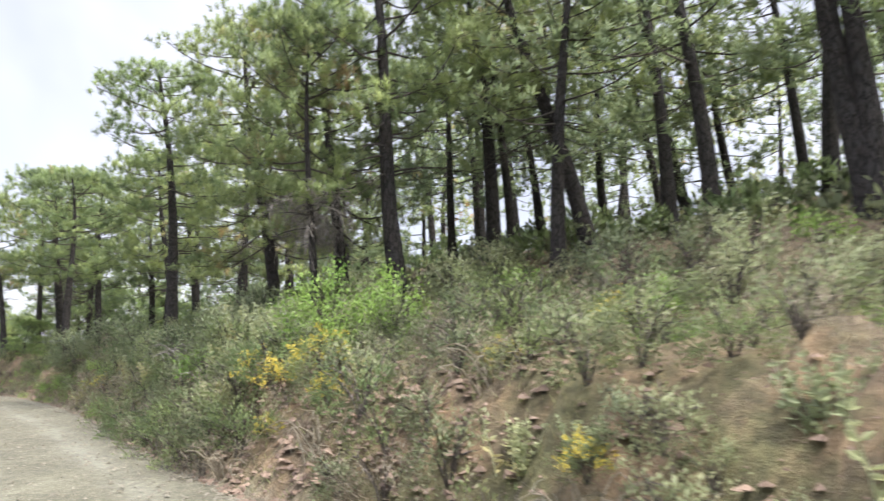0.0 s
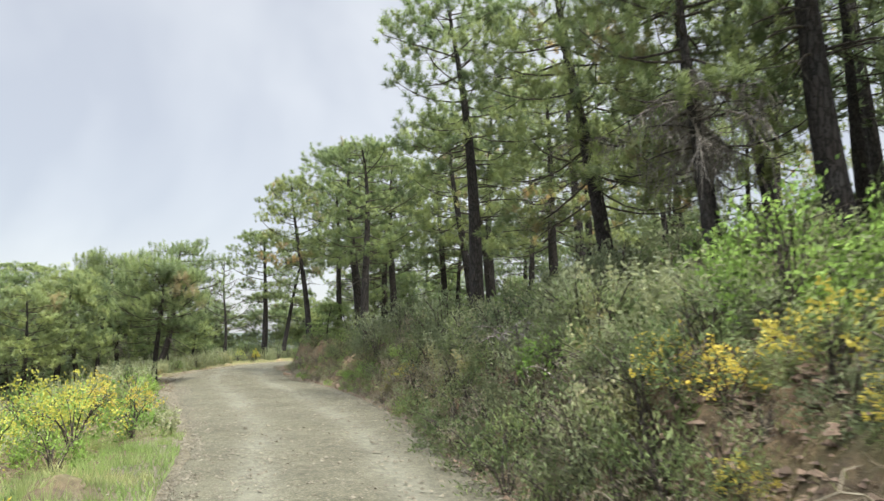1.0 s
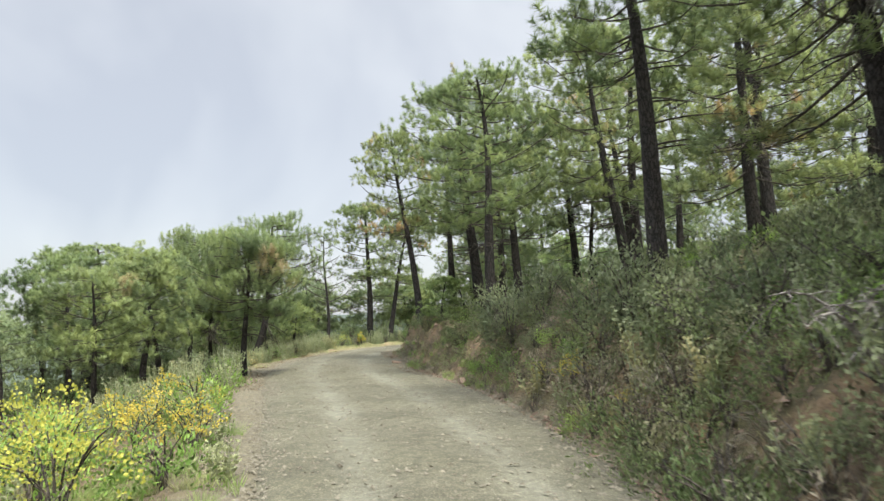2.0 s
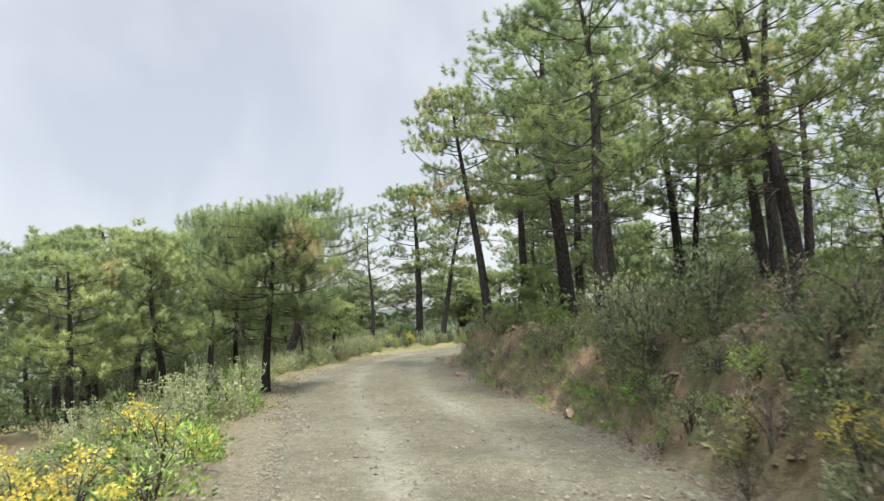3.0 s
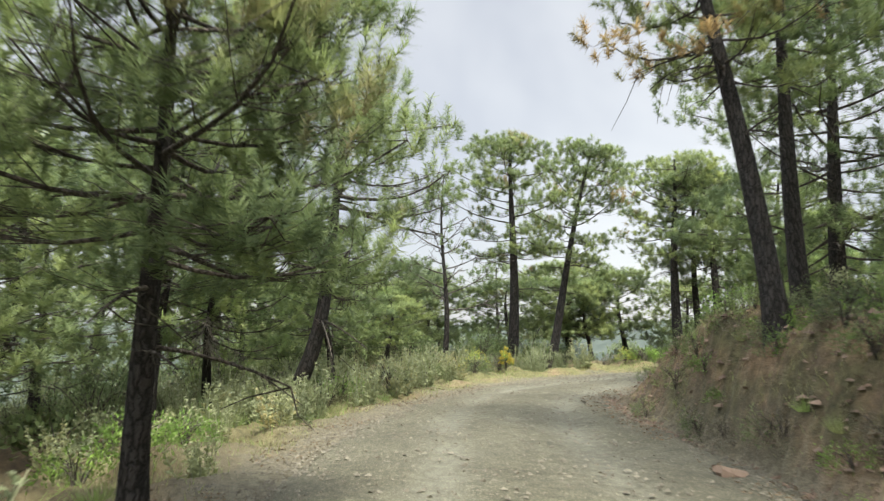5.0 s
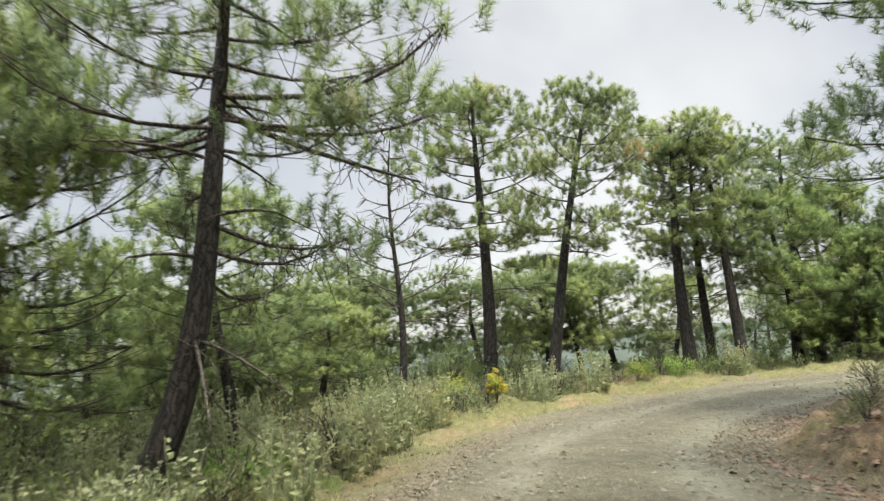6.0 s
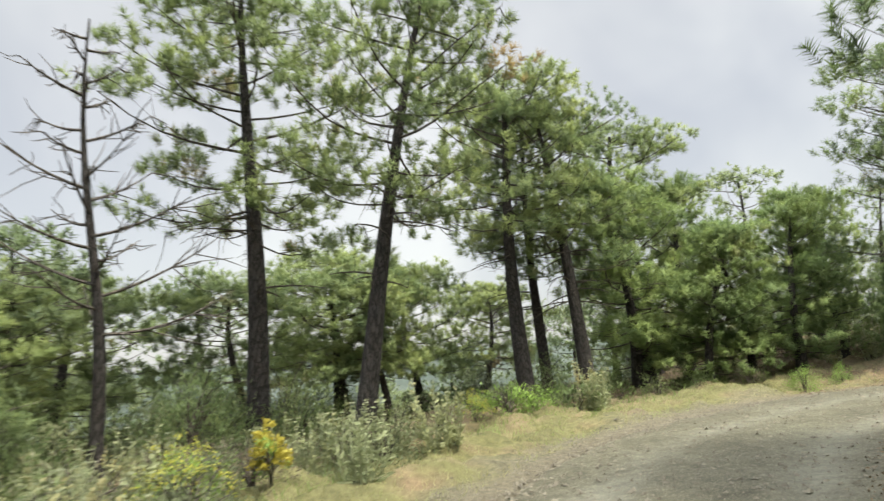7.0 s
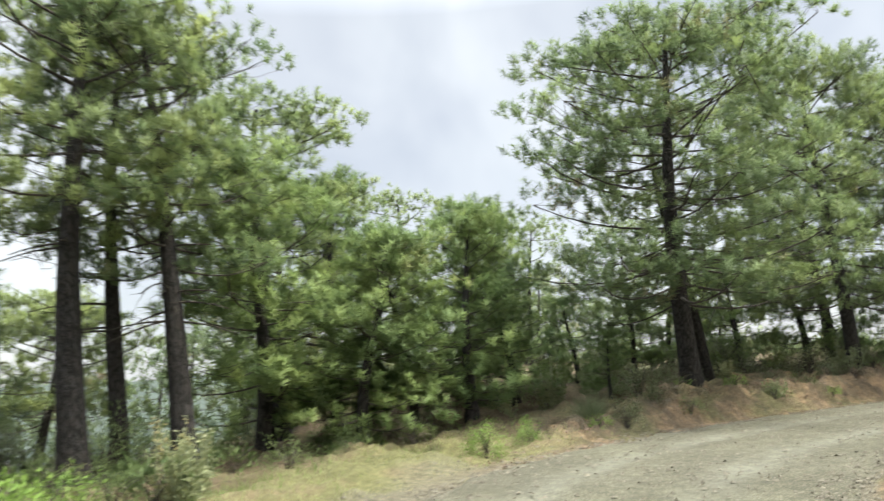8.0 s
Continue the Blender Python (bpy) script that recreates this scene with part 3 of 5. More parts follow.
def shrub(name, seed, wide, tall, leaf, count, size, slim, stems=9, blossom=0, tint="leafy crown", wood=None, upright=0.35, blossom_mat=None):
    """A bush: stems fanning from its foot, a lumpy crown of separate leaves, and blossom where it flowers."""
    rng = np.random.default_rng(seed)
    root = new(name)
    stem, green = Shape(), Shape()
    heads = []
    for i in range(stems):
        az = rng.uniform(0, 6.28)
        r = wide * rng.uniform(0.2, 0.85)
        end = np.array([math.cos(az) * r, math.sin(az) * r, tall * rng.uniform(0.55, 0.98)])
        k = np.linspace(0, 1, 5)[:, None]
        pts = end * k * np.array([1, 1, 1]) + np.array([0, 0, 0.15 * tall]) * np.sin(k * 3.1) + rng.normal(size=3) * 0.03 * wide * np.sin(k * 5)
        pts[0, 2] = -0.12
        stem.tube(pts, np.linspace(0.012, 0.004, 5) * (0.6 + wide), 4)
        heads.append(end)
        for j in range(1):
            a0 = pts[rng.integers(1, 5)]
            b = a0 + rng.normal(size=3) * np.array([0.25, 0.25, 0.14]) * wide + np.array([0, 0, 0.1 * tall])
            stem.tube(np.stack([a0, b]), [0.006, 0.003], 3)
    # leaves gather in sprays round the stem ends and over the dome
    sprays = max(12, count // 26)
    c, v = dome(rng, sprays, wide, tall * 0.92, 0.04)
    per = count // sprays
    rep = np.repeat(np.arange(sprays), per)
    pos = c[rep] + rng.normal(size=(len(rep), 3)) * np.array([0.13, 0.13, 0.15]) * wide
    pos[:, 2] = np.maximum(pos[:, 2], 0.01)
    way = unit(v[rep] * 0.6 + np.array([0, 0, upright]) + rng.normal(size=(len(rep), 3)) * 0.55)
    green.leaves(pos, way, size * rng.uniform(0.6, 1.25, len(rep)), size * slim * rng.uniform(0.8, 1.2, len(rep)), rng)
    soft = unit(pos - np.array([0, 0, tall * 0.25]) + rng.normal(size=(len(rep), 3)) * 0.3 * wide)
    green.soft(np.repeat(soft, 4, 0))
    part("woody_base", stem.mesh("woody_base"), wood or TWIG, root, "thin woody stems")
    part("foliage", green.mesh("foliage"), leaf, root, tint)
    if blossom:
        fl = Shape()
        c2, v2 = dome(rng, max(10, blossom // 12), wide * 1.0, tall * 0.98, 0.06)
        keep = c2[:, 2] > tall * 0.3
        c2, v2 = c2[keep], v2[keep]
        rep = np.repeat(np.arange(len(c2)), 12)
        pos = c2[rep] + rng.normal(size=(len(rep), 3)) * 0.07 * wide
        fl.leaves(pos, unit(v2[rep] + rng.normal(size=(len(rep), 3)) * 0.7), 0.045 * rng.uniform(0.7, 1.2, len(rep)), np.full(len(rep), 0.04), rng)
        part("blossom", fl.mesh("blossom"), blossom_mat or BLOSSOM, root, "yellow flower clusters")
    return root


def spire_plant(name, seed, stalks, tall, wide, leaf=None, heads=True):
    """Tall upright sage-like plant: felted leaf pairs up each stalk and pale whorls at the top."""
    rng = np.random.default_rng(seed)
    root = new(name)
    st, lv, wh = Shape(), Shape(), Shape()
    for i in range(stalks):
        az, r = rng.uniform(0, 6.28), wide * rng.uniform(0, 1) ** 0.6
        foot = np.array([math.cos(az) * r * 0.5, math.sin(az) * r * 0.5, -0.1])
        top = np.array([math.cos(az) * r, math.sin(az) * r, tall * rng.uniform(0.6, 1.05)])
        k = np.linspace(0, 1, 5)[:, None]
        pts = foot + (top - foot) * k + rng.normal(size=3) * 0.03 * np.sin(k * 4)
        st.tube(pts, np.linspace(0.009, 0.004, 5), 4)
        m = 24
        t = rng.uniform(0.1, 0.98, m)[:, None]
        pos = foot + (top - foot) * t
        way = unit(np.concatenate([rng.normal(size=(m, 2)), rng.uniform(0.1, 0.9, (m, 1))], 1))
        lv.leaves(pos, way, 0.13 * (1.2 - 0.8 * t[:, 0]) * rng.uniform(0.7, 1.3, m), 0.045 * np.ones(m), rng)
        if heads and rng.uniform() < 0.4:
            for q in (0.84, 1.0):
                m = 7
                pos = np.repeat((foot + (top - foot) * q)[None], m, 0)
                way = unit(np.concatenate([rng.normal(size=(m, 2)), rng.uniform(-0.2, 0.6, (m, 1))], 1))
                wh.leaves(pos, way, np.full(m, 0.038), np.full(m, 0.022), rng)
    part("woody_base", st.mesh("woody_base"), SEED_HEAD, root, "upright pale stalks")
    part("foliage", lv.mesh("foliage"), leaf or LEAF_PALE, root, "felted sage-green leaves")
    if wh.n:
        part("flowering_top", wh.mesh("flowering_top"), SEED_HEAD, root, "pale dry flower whorls")
    return root


def tussock(name, seed, blades, tall, wide, leaf, width=0.008, tint="narrow grass blades"):
    rng = np.random.default_rng(seed)
    root = new(name)
    g = Shape()
    az, r = rng.uniform(0, 6.28, blades), wide * rng.uniform(0, 1, blades) ** 0.7
    base = np.stack([np.cos(az) * r * 0.6, np.sin(az) * r * 0.6, np.full(blades, -0.03)], 1)
    way = unit(np.stack([np.cos(az) * r * 0.9 / wide, np.sin(az) * r * 0.9 / wide, np.full(blades, 1.1)], 1) + rng.normal(size=(blades, 3)) * 0.22)
    g.blades(base, way, tall * rng.uniform(0.5, 1.1, blades), np.full(blades, width), rng, 0.1)
    part("grass_tuft", g.mesh("grass_tuft"), leaf, root, tint)
    return root


def brush_pile(name, seed, wide, tall, sticks, material):
    """Dead leafless brush: arching bleached sticks with many fine side twigs."""
    rng = np.random.default_rng(seed)
    root = new(name)
    b, fine = Shape(), Shape()
    for i in range(sticks):
        az = rng.uniform(0, 6.28)
        foot = np.array([rng.normal() * 0.15 * wide, rng.normal() * 0.15 * wide, -0.08])
        end = foot + np.array([math.cos(az) * wide, math.sin(az) * wide, tall * rng.uniform(0.3, 1.0)])
        k = np.linspace(0, 1, 6)[:, None]
        pts = foot + (end - foot) * k + np.array([0, 0, 0.35 * tall]) * np.sin(k * 3.0)
        b.tube(pts, np.linspace(0.014, 0.004, 6), 4)
        for j in range(9):
            a0 = pts[rng.integers(1, 6)]
            e = a0 + rng.normal(size=3) * np.array([0.22, 0.22, 0.2]) * wide + np.array([0, 0, -0.05])
            fine.tube(np.stack([a0, (a0 + e) / 2 + rng.normal(size=3) * 0.03, e]), [0.005, 0.004, 0.002], 3)
    part("branchwork", b.mesh("branchwork"), material, root, "dry arching sticks")
    part("twig_tangle", fine.mesh("twig_tangle"), material, root, "fine tangled dead twigs")
    return root


def boulder(name, seed, size, material):
    rng = np.random.default_rng(seed)
    bm = bmesh.new()
    bmesh.ops.create_icosphere(bm, subdivisions=2, radius=1.0)
    cuts = [(unit(rng.normal(size=3)), rng.uniform(0.28, 0.6)) for _ in range(9)]
    for v in bm.verts:
        p = np.array(v.co)
        for nrm, d in cuts:
            over = p @ nrm - d
            if over > 0:
                p = p - nrm * over
        v.co = p * np.array(size) * (1 + rng.normal() * 0.015)
    me = bpy.data.meshes.new(name)
    bm.to_mesh(me)
    bm.free()
    me.materials.append(material)
    return new(name, me)


# ---- planting: the first of a kind is built, the rest are copies of it ----
KINDS, FIRST = {}, {}


def plant(kind, x, y, scale=1.0, turn=0.0, lean=(0.0, 0.0), sink=0.0, label="", squash=None, z=None):
    build, base_label, category, group = KINDS[kind]
    zz = float(land(np.array([x]), np.array([y]))[0]) if z is None else z
    sc = (scale, scale, scale) if squash is None else (squash * scale, squash * scale, scale)
    tilt = Matrix.Rotation(math.atan(lean[0]), 4, "Y") @ Matrix.Rotation(-math.atan(lean[1]), 4, "X")
    m = Matrix.Translation((x, y, zz - sink)) @ tilt @ Matrix.Rotation(radians(turn), 4, "Z") @ Matrix.Diagonal((*sc, 1))
    if kind in FIRST:
        first = FIRST[kind]
        ob = copy_thing(first, m @ Matrix.Diagonal((1 / first.scale[0], 1 / first.scale[1], 1 / first.scale[2], 1)))
    else:
        ob = FIRST[kind] = build()
        ob.matrix_basis = m
        tagged(ob, base_label, category, group)
    if label:
        ob["label"] = label
    return ob


# kind: builder, label, category, group
FULL = dict(needles=48, needle_len=0.18, needle_wide=0.0155, twigs=5, shoot=0.16)
FINE = dict(needles=48, needle_len=0.17, needle_wide=0.014, twigs=5, shoot=0.2)
NEAR = dict(needles=84, needle_len=0.145, needle_wide=0.0095, twigs=2, shoot=0.30)
FAR = dict(needles=13, needle_len=0.24, needle_wide=0.055, twigs=0, shoot=0.2, clump=0.5)
PINES = "pines of the forest"
KINDS["tall_a"] = (lambda: pine("pine_tree", 11, 9.0, 0.20, 0.46, 2.1, 32, 11, dead=9, **FULL), "tall slender pine with dark trunk and high airy crown", "pine tree", PINES)
KINDS["tall_b"] = (lambda: pine("pine_tree", 12, 9.0, 0.195, 0.42, 2.2, 34, 11, dead=9, leaf=NEEDLE_OLIVE, **FULL), "tall pine with dark trunk and yellowing olive crown", "pine tree", PINES)
KINDS["tall_c"] = (lambda: pine("pine_tree", 13, 9.0, 0.215, 0.38, 2.4, 36, 11, dead=14, bend=0.4, **FULL), "pine with dark furrowed trunk and broad green crown", "pine tree", PINES)
KINDS["low_crown"] = (lambda: pine("pine_tree", 24, 9.0, 0.19, 0.22, 2.5, 44, 10, profile=crown_round, dead=12, dry=6, rise=(-12, 48), leaf=NEEDLE_OLIVE, **FULL), "pine with green boughs hanging low over the bank", "pine tree", PINES)
KINDS["round"] = (lambda: pine("pine_tree", 14, 5.2, 0.12, 0.43, 1.95, 44, 10, profile=crown_round, dead=5, rise=(2, 56),
                               side=[(3.5, 0.44, 1.45, 0.75, 0.8), (3.3, 0.2, 1.3, 0.8, 0.8), (3.2, 0.7, 1.35, 0.85, 0.8), (3.7, 0.5, 1.2, 0.9, 0.8)], **NEAR), "young round-crowned pine beside the track", "pine tree", PINES)
KINDS["round_fresh"] = (lambda: pine("pine_tree", 25, 5.2, 0.12, 0.30, 1.95, 40, 8, profile=crown_round, dead=12, dry=6, leaf=NEEDLE_FRESH, rise=(-5, 50), **NEAR), "young pine with fresh yellow-green needles beside the track", "pine tree", PINES)
KINDS["small_round"] = (lambda: pine("pine_tree", 19, 5.2, 0.12, 0.32, 1.7, 32, 10, profile=crown_round, dead=5, rise=(2, 56), **FULL), "young round-crowned pine on the slope below the track", "pine tree", PINES)
KINDS["leaning"] = (lambda: pine("pine_tree", 18, 6.5, 0.165, 0.56, 2.3, 22, 9, dead=10, bend=0.12, sweep=(0.95, 0.62), rise=(2, 46),
                                 extra=[(4.15, 1.3, 2.6, -0.28, 0.8, 3), (2.75, 0.4, 1.3, 0.0, 0.0, 5), (3.0, 1.0, 1.5, -0.05, 0.0, 6), (2.5, 1.9, 1.2, -0.1, 0.0, 5), (3.9, 3.7, 1.9, 0.15, 0.1, 3), (3.6, 2.6, 1.9, 0.1, 0.1, 3), (4.1, 0.9, 2.3, 0.1, 0.2, 6), (4.3, 0.3, 2.4, 0.2, 0.2, 6)], **NEAR),
                    "leaning pine with a long bare lower bough beside the track", "pine tree", PINES)
KINDS["bushy"] = (lambda: pine("pine_tree", 15, 5.0, 0.11, 0.08, 1.5, 40, 10, profile=crown_cone, dead=0, leaf=NEEDLE_FRESH, rise=(5, 55), **FINE), "young bushy pine with fresh green needles to the ground", "pine tree", PINES)
KINDS["broad"] = (lambda: pine("pine_tree", 16, 9.2, 0.20, 0.22, 2.9, 62, 17, profile=crown_round, dead=8, bend=0.3, rise=(-4, 50), clump=0.46, **FINE), "large full-crowned pine on the roadside bank", "pine tree", PINES)
KINDS["dry_pine"] = (lambda: pine("pine_tree", 17, 8.0, 0.14, 0.36, 2.2, 30, 11, dead=34, dry=28, leaf=NEEDLE_OLIVE, **FULL), "thin pine with many bleached dead lower branches", "pine tree", PINES)
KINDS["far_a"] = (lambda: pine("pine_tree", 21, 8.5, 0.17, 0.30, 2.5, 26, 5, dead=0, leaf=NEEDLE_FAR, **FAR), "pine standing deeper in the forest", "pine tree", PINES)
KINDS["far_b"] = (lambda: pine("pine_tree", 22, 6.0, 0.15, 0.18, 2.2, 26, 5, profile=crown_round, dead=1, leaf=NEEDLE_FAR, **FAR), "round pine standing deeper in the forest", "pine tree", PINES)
KINDS["far_c"] = (lambda: pine("pine_tree", 23, 9.5, 0.18, 0.32, 2.5, 26, 5, dead=0, leaf=NEEDLE_OLIVE, **FAR), "tall olive-crowned pine deeper in the forest", "pine tree", PINES)
KINDS["bare"] = (lambda: bare_tree("dead_tree", 31, 6.6, 0.11), "leafless dead pine with bare grey twigs", "dead tree", "")

ground_z = lambda x, y: float(land(np.array([x]), np.array([y]))[0])


def pine_at(kind, x, y, top, base_tall, turn, lean=(0, 0), squash=1.0, label=""):
    """Plant a pine so that its top reaches the height top above the track."""
    return plant(kind, x, y, (top - ground_z(x, y)) / base_tall, turn, lean, 0.05, label, squash)


# bank and hillside
pine_at("tall_b", -20.7, 33.5, 8.8, 9.0, 40, (-0.12, 0.05), 0.85)
pine_at("tall_a", -21.2, 36.8, 9.2, 9.0, 150, (-0.06, 0.0), 0.9)
pine_at("tall_c", -18.0, 33.1, 9.4, 9.0, 220, (0.0, 0.0), 1.1)
pine_at("tall_c", -14.9, 28.05, 8.6, 9.0, 20, (-0.11, 0.03), 0.9)
pine_at("tall_a", -17.9, 36.0, 9.8, 9.0, 300, (0.0, 0.0))
pine_at("tall_a", -9.65, 24.55, 10.6, 9.0, 80, (-0.05, -0.02), 1.02)
pine_at("tall_c", -11.9, 30.2, 9.5, 9.0, 120, (-0.03, 0.0), 0.9)
pine_at("low_crown", -8.4, 27.7, 9.8, 9.0, 200, (-0.07, 0.0), 1.02)
pine_at("low_crown", -5.8, 22.2, 11.0, 9.0, 10, (-0.08, 0.0), 1.02)
pine_at("far_a", -9.2, 37.0, 12.0, 8.5, 260)
pine_at("dry_pine", -3.5, 16.6, 8.8, 8.0, 160, (-0.02, 0.0), 0.8, "thin pine with bleached dead lower branches on the bank")
pine_at("tall_c", -1.9, 17.2, 12.2, 9.0, 330, (-0.18, 0.0), 0.85)
pine_at("low_crown", -3.6, 20.4, 11.5, 9.0, 70, (-0.12, 0.0), 0.9)
pine_at("tall_a", 0.1, 20.9, 12.8, 9.0, 15, (-0.05, 0.0))
pine_at("far_a", 0.6, 21.6, 12.6, 8.5, 190, (-0.04, 0.0), 0.8)
pine_at("tall_c", 2.0, 17.8, 12.6, 9.0, 110, (-0.17, 0.0), 0.9)
pine_at("far_a", 5.3, 21.8, 13.5, 8.5, 250, (-0.18, 0.0), 0.9)
pine_at("far_c", 6.8, 22.4, 13.0, 9.5, 310, (-0.17, 0.0), 0.9)
pine_at("far_a", 7.4, 19.6, 13.2, 8.5, 50, (-0.12, 0.0), 0.9)
pine_at("tall_a", 4.9, 12.4, 12.0, 9.0, 140, (-0.15, 0.0))
for x, y, top, turn in [(-1.0, 23.0, 10.5, 30), (1.6, 24.0, 11.5, 120), (-2.6, 24.4, 10.5, 210), (3.6, 24.6, 12.0, 300), (-0.2, 26.5, 12.0, 75), (5.6, 25.6, 12.5, 165)]:
    pine_at("far_a", x, y, top, 8.5, turn, (-0.08, 0.0), 1.05)
pine_at("tall_b", -13.9, 37.6, 10.4, 9.0, 0, (-0.06, 0.0))
pine_at("tall_c", -16.8, 39.2, 9.6, 9.0, 90)
# left of the track, going up it
pine_at("round", -23.3, 27.35, 4.45, 5.2, 30, (0.0, 0.0), 1.02)
pine_at("leaning", -30.0, 33.8, 6.3, 6.5, 0, (0.02, 0.0), 1.0)
pine_at("small_round", -26.6, 26.9, 4.2, 5.2, 100)
pine_at("small_round", -25.2, 23.6, 3.4, 5.2, 200)
pine_at("small_round", -29.9, 25.8, 4.3, 5.2, 20)
pine_at("tall_c", -33.1, 28.4, 5.2, 9.0, 60, (0, 0), 1.5)
pine_at("small_round", -29.9, 28.6, 4.2, 5.2, 310, (0, 0), 1.2)
pine_at("small_round", -32.3, 37.4, 4.1, 5.2, 75, (0, 0), 1.1, "young pine with low boughs behind the leaning pine")
pine_at("round", -31.4, 32.0, 5.6, 5.2, 130, (0, 0), 0.75)
pine_at("round_fresh", -31.7, 33.4, 4.6, 5.2, 230, (0, 0), 0.9)
# round the bend
pine_at("tall_b", -31.1, 46.0, 7.9, 9.0, 140, (0.13, 0.18), 0.95, "pine leaning over the verge with an olive crown")
pine_at("tall_b", -33.65, 47.5, 8.8, 9.0, 15, (0.06, 0.0), 1.1)
plant("bare", -34.6, 44.6, 1.02, 0, (0.02, 0), 0.05)
pine_at("tall_c", -28.45, 54.95, 8.4, 9.0, 60, (-0.07, 0))
pine_at("tall_a", -29.6, 55.8, 8.4, 9.0, 260, (-0.02, 0), 0.9)
pine_at("tall_a", -29.95, 54.3, 8.8, 9.0, 180, (-0.05, 0), 1.15)
pine_at("small_round", -33.6, 57.2, 4.2, 5.2, 40, (0, 0), 1.3)
pine_at("small_round", -32.9, 52.3, 3.3, 5.2, 70, (0, 0), 1.25)
pine_at("small_round", -35.2, 54.6, 4.4, 5.2, 160, (0, 0), 1.3)
pine_at("small_round", -32.5, 61.0, 3.7, 5.2, 220, (0, 0), 1.25, "small dark umbrella-shaped pine below the verge")
pine_at("bushy", -25.7, 60.0, 6.6, 5.0, 40, (0, 0), 1.0)
pine_at("bushy", -24.2, 57.9, 4.6, 5.0, 130, (0, 0), 1.1)
pine_at("bushy", -22.6, 60.2, 5.6, 5.0, 250, (0, 0), 1.1)
pine_at("bushy", -21.3, 63.0, 6.0, 5.0, 310)
pine_at("bushy", -26.6, 64.2, 7.4, 5.0, 80)
pine_at("broad", -17.9, 57.4, 9.4, 9.2, 0, (-0.04, 0), 1.25)
pine_at("tall_c", -16.2, 59.6, 8.2, 9.0, 120, (-0.02, 0))
pine_at("broad", -12.2, 59.0, 9.4, 9.2, 200)
pine_at("small_round", -33.9, 40.9, 2.4, 5.2, 280, (0, 0), 1.4)
pine_at("bushy", -36.5, 43.0, 2.8, 5.0, 20, (0, 0), 1.5)
pine_at("tall_c", -27.0, 61.5, 8.6, 9.0, 190, (0, 0), 1.2)
pine_at("bushy", -27.3, 58.1, 6.2, 5.0, 200, (0, 0), 1.3)
pine_at("bushy", -25.4, 57.0, 4.4, 5.0, 320, (0, 0), 1.4)
pine_at("bushy", -23.0, 57.6, 5.0, 5.0, 20, (0, 0), 1.35)
pine_at("bushy", -21.6, 58.9, 3.8, 5.0, 110, (0, 0), 1.4)
pine_at("tall_c", -9.5, 63.0, 8.6, 9.0, 40, (0, 0), 1.1)
pine_at("bushy", -13.4, 63.5, 4.0, 5.0, 40, (0, 0), 1.3)
pine_at("broad", -21.7, 42.4, 9.8, 9.2, 77, (-0.05, 0), 1.06, "large full-crowned pine inside the bend")
for x, y, top, turn, wide_by in [(-35.0, 36.6, 2.6, 10, 1.5), (-36.0, 40.0, 2.8, 150, 1.6), (-37.5, 44.5, 3.2, 220, 1.6), (-38.2, 47.5, 3.4, 300, 1.6),
                                 (-35.6, 50.5, 3.4, 40, 1.5), (-34.2, 52.8, 3.6, 130, 1.5), (-40.5, 42.0, 3.0, 190, 1.6)]:
    pine_at("small_round", x, y, top, 5.2, turn, (0, 0), wide_by)
for x, y, top, turn, wide_by in [(-14.3, 60.8, 4.4, 30, 1.3), (-11.2, 62.0, 4.8, 110, 1.4), (-8.6, 61.6, 4.2, 250, 1.4), (-15.6, 62.4, 4.6, 340, 1.3), (-19.3, 60.6, 3.2, 60, 1.4), (-17.8, 60.4, 3.4, 200, 1.4)]:
    pine_at("bushy", x, y, top, 5.0, turn, (0, 0), wide_by, "young bushy pine behind the low roadside bank")
pine_at("broad", -7.6, 59.8, 9.6, 9.2, 300, (-0.05, 0), 1.1)

# ---- forest further off ----
def along(s, d):
    """A place s metres along the track, d metres to its right."""
    x, y = np.interp(s, ARC, LINE[:, 0]), np.interp(s, ARC, LINE[:, 1])
    x2, y2 = np.interp(s + 0.3, ARC, LINE[:, 0]), np.interp(s + 0.3, ARC, LINE[:, 1])
    n = math.hypot(x2 - x, y2 - y)
    return float(x + (y2 - y) / n * d), float(y - (x2 - x) / n * d)


def room(x, y):
    s, d, hw = road_coords(np.array([x]), np.array([y]))
    return float(s[0]), float(d[0]), float(np.abs(d[0]) - hw[0])


rnd = random.Random(5)
taken = []


def clear_of(x, y, gap):
    if any((x - a) ** 2 + (y - b) ** 2 < gap * gap for a, b in taken):
        return False
    taken.append((x, y))
    return True


def wood(count, s_range, d_range, kinds, gap, tall=(0.8, 1.15)):
    made = tries = 0
    while made < count and tries < count * 30:
        tries += 1
        x, y = along(rnd.uniform(*s_range), rnd.uniform(*d_range))
        if room(x, y)[2] < 6.5 or not clear_of(x, y, gap):
            continue
        plant(rnd.choice(kinds), x, y, rnd.uniform(*tall), rnd.uniform(0, 360), (rnd.uniform(-0.07, 0.05), rnd.uniform(-0.05, 0.05)), 0.05)
        made += 1


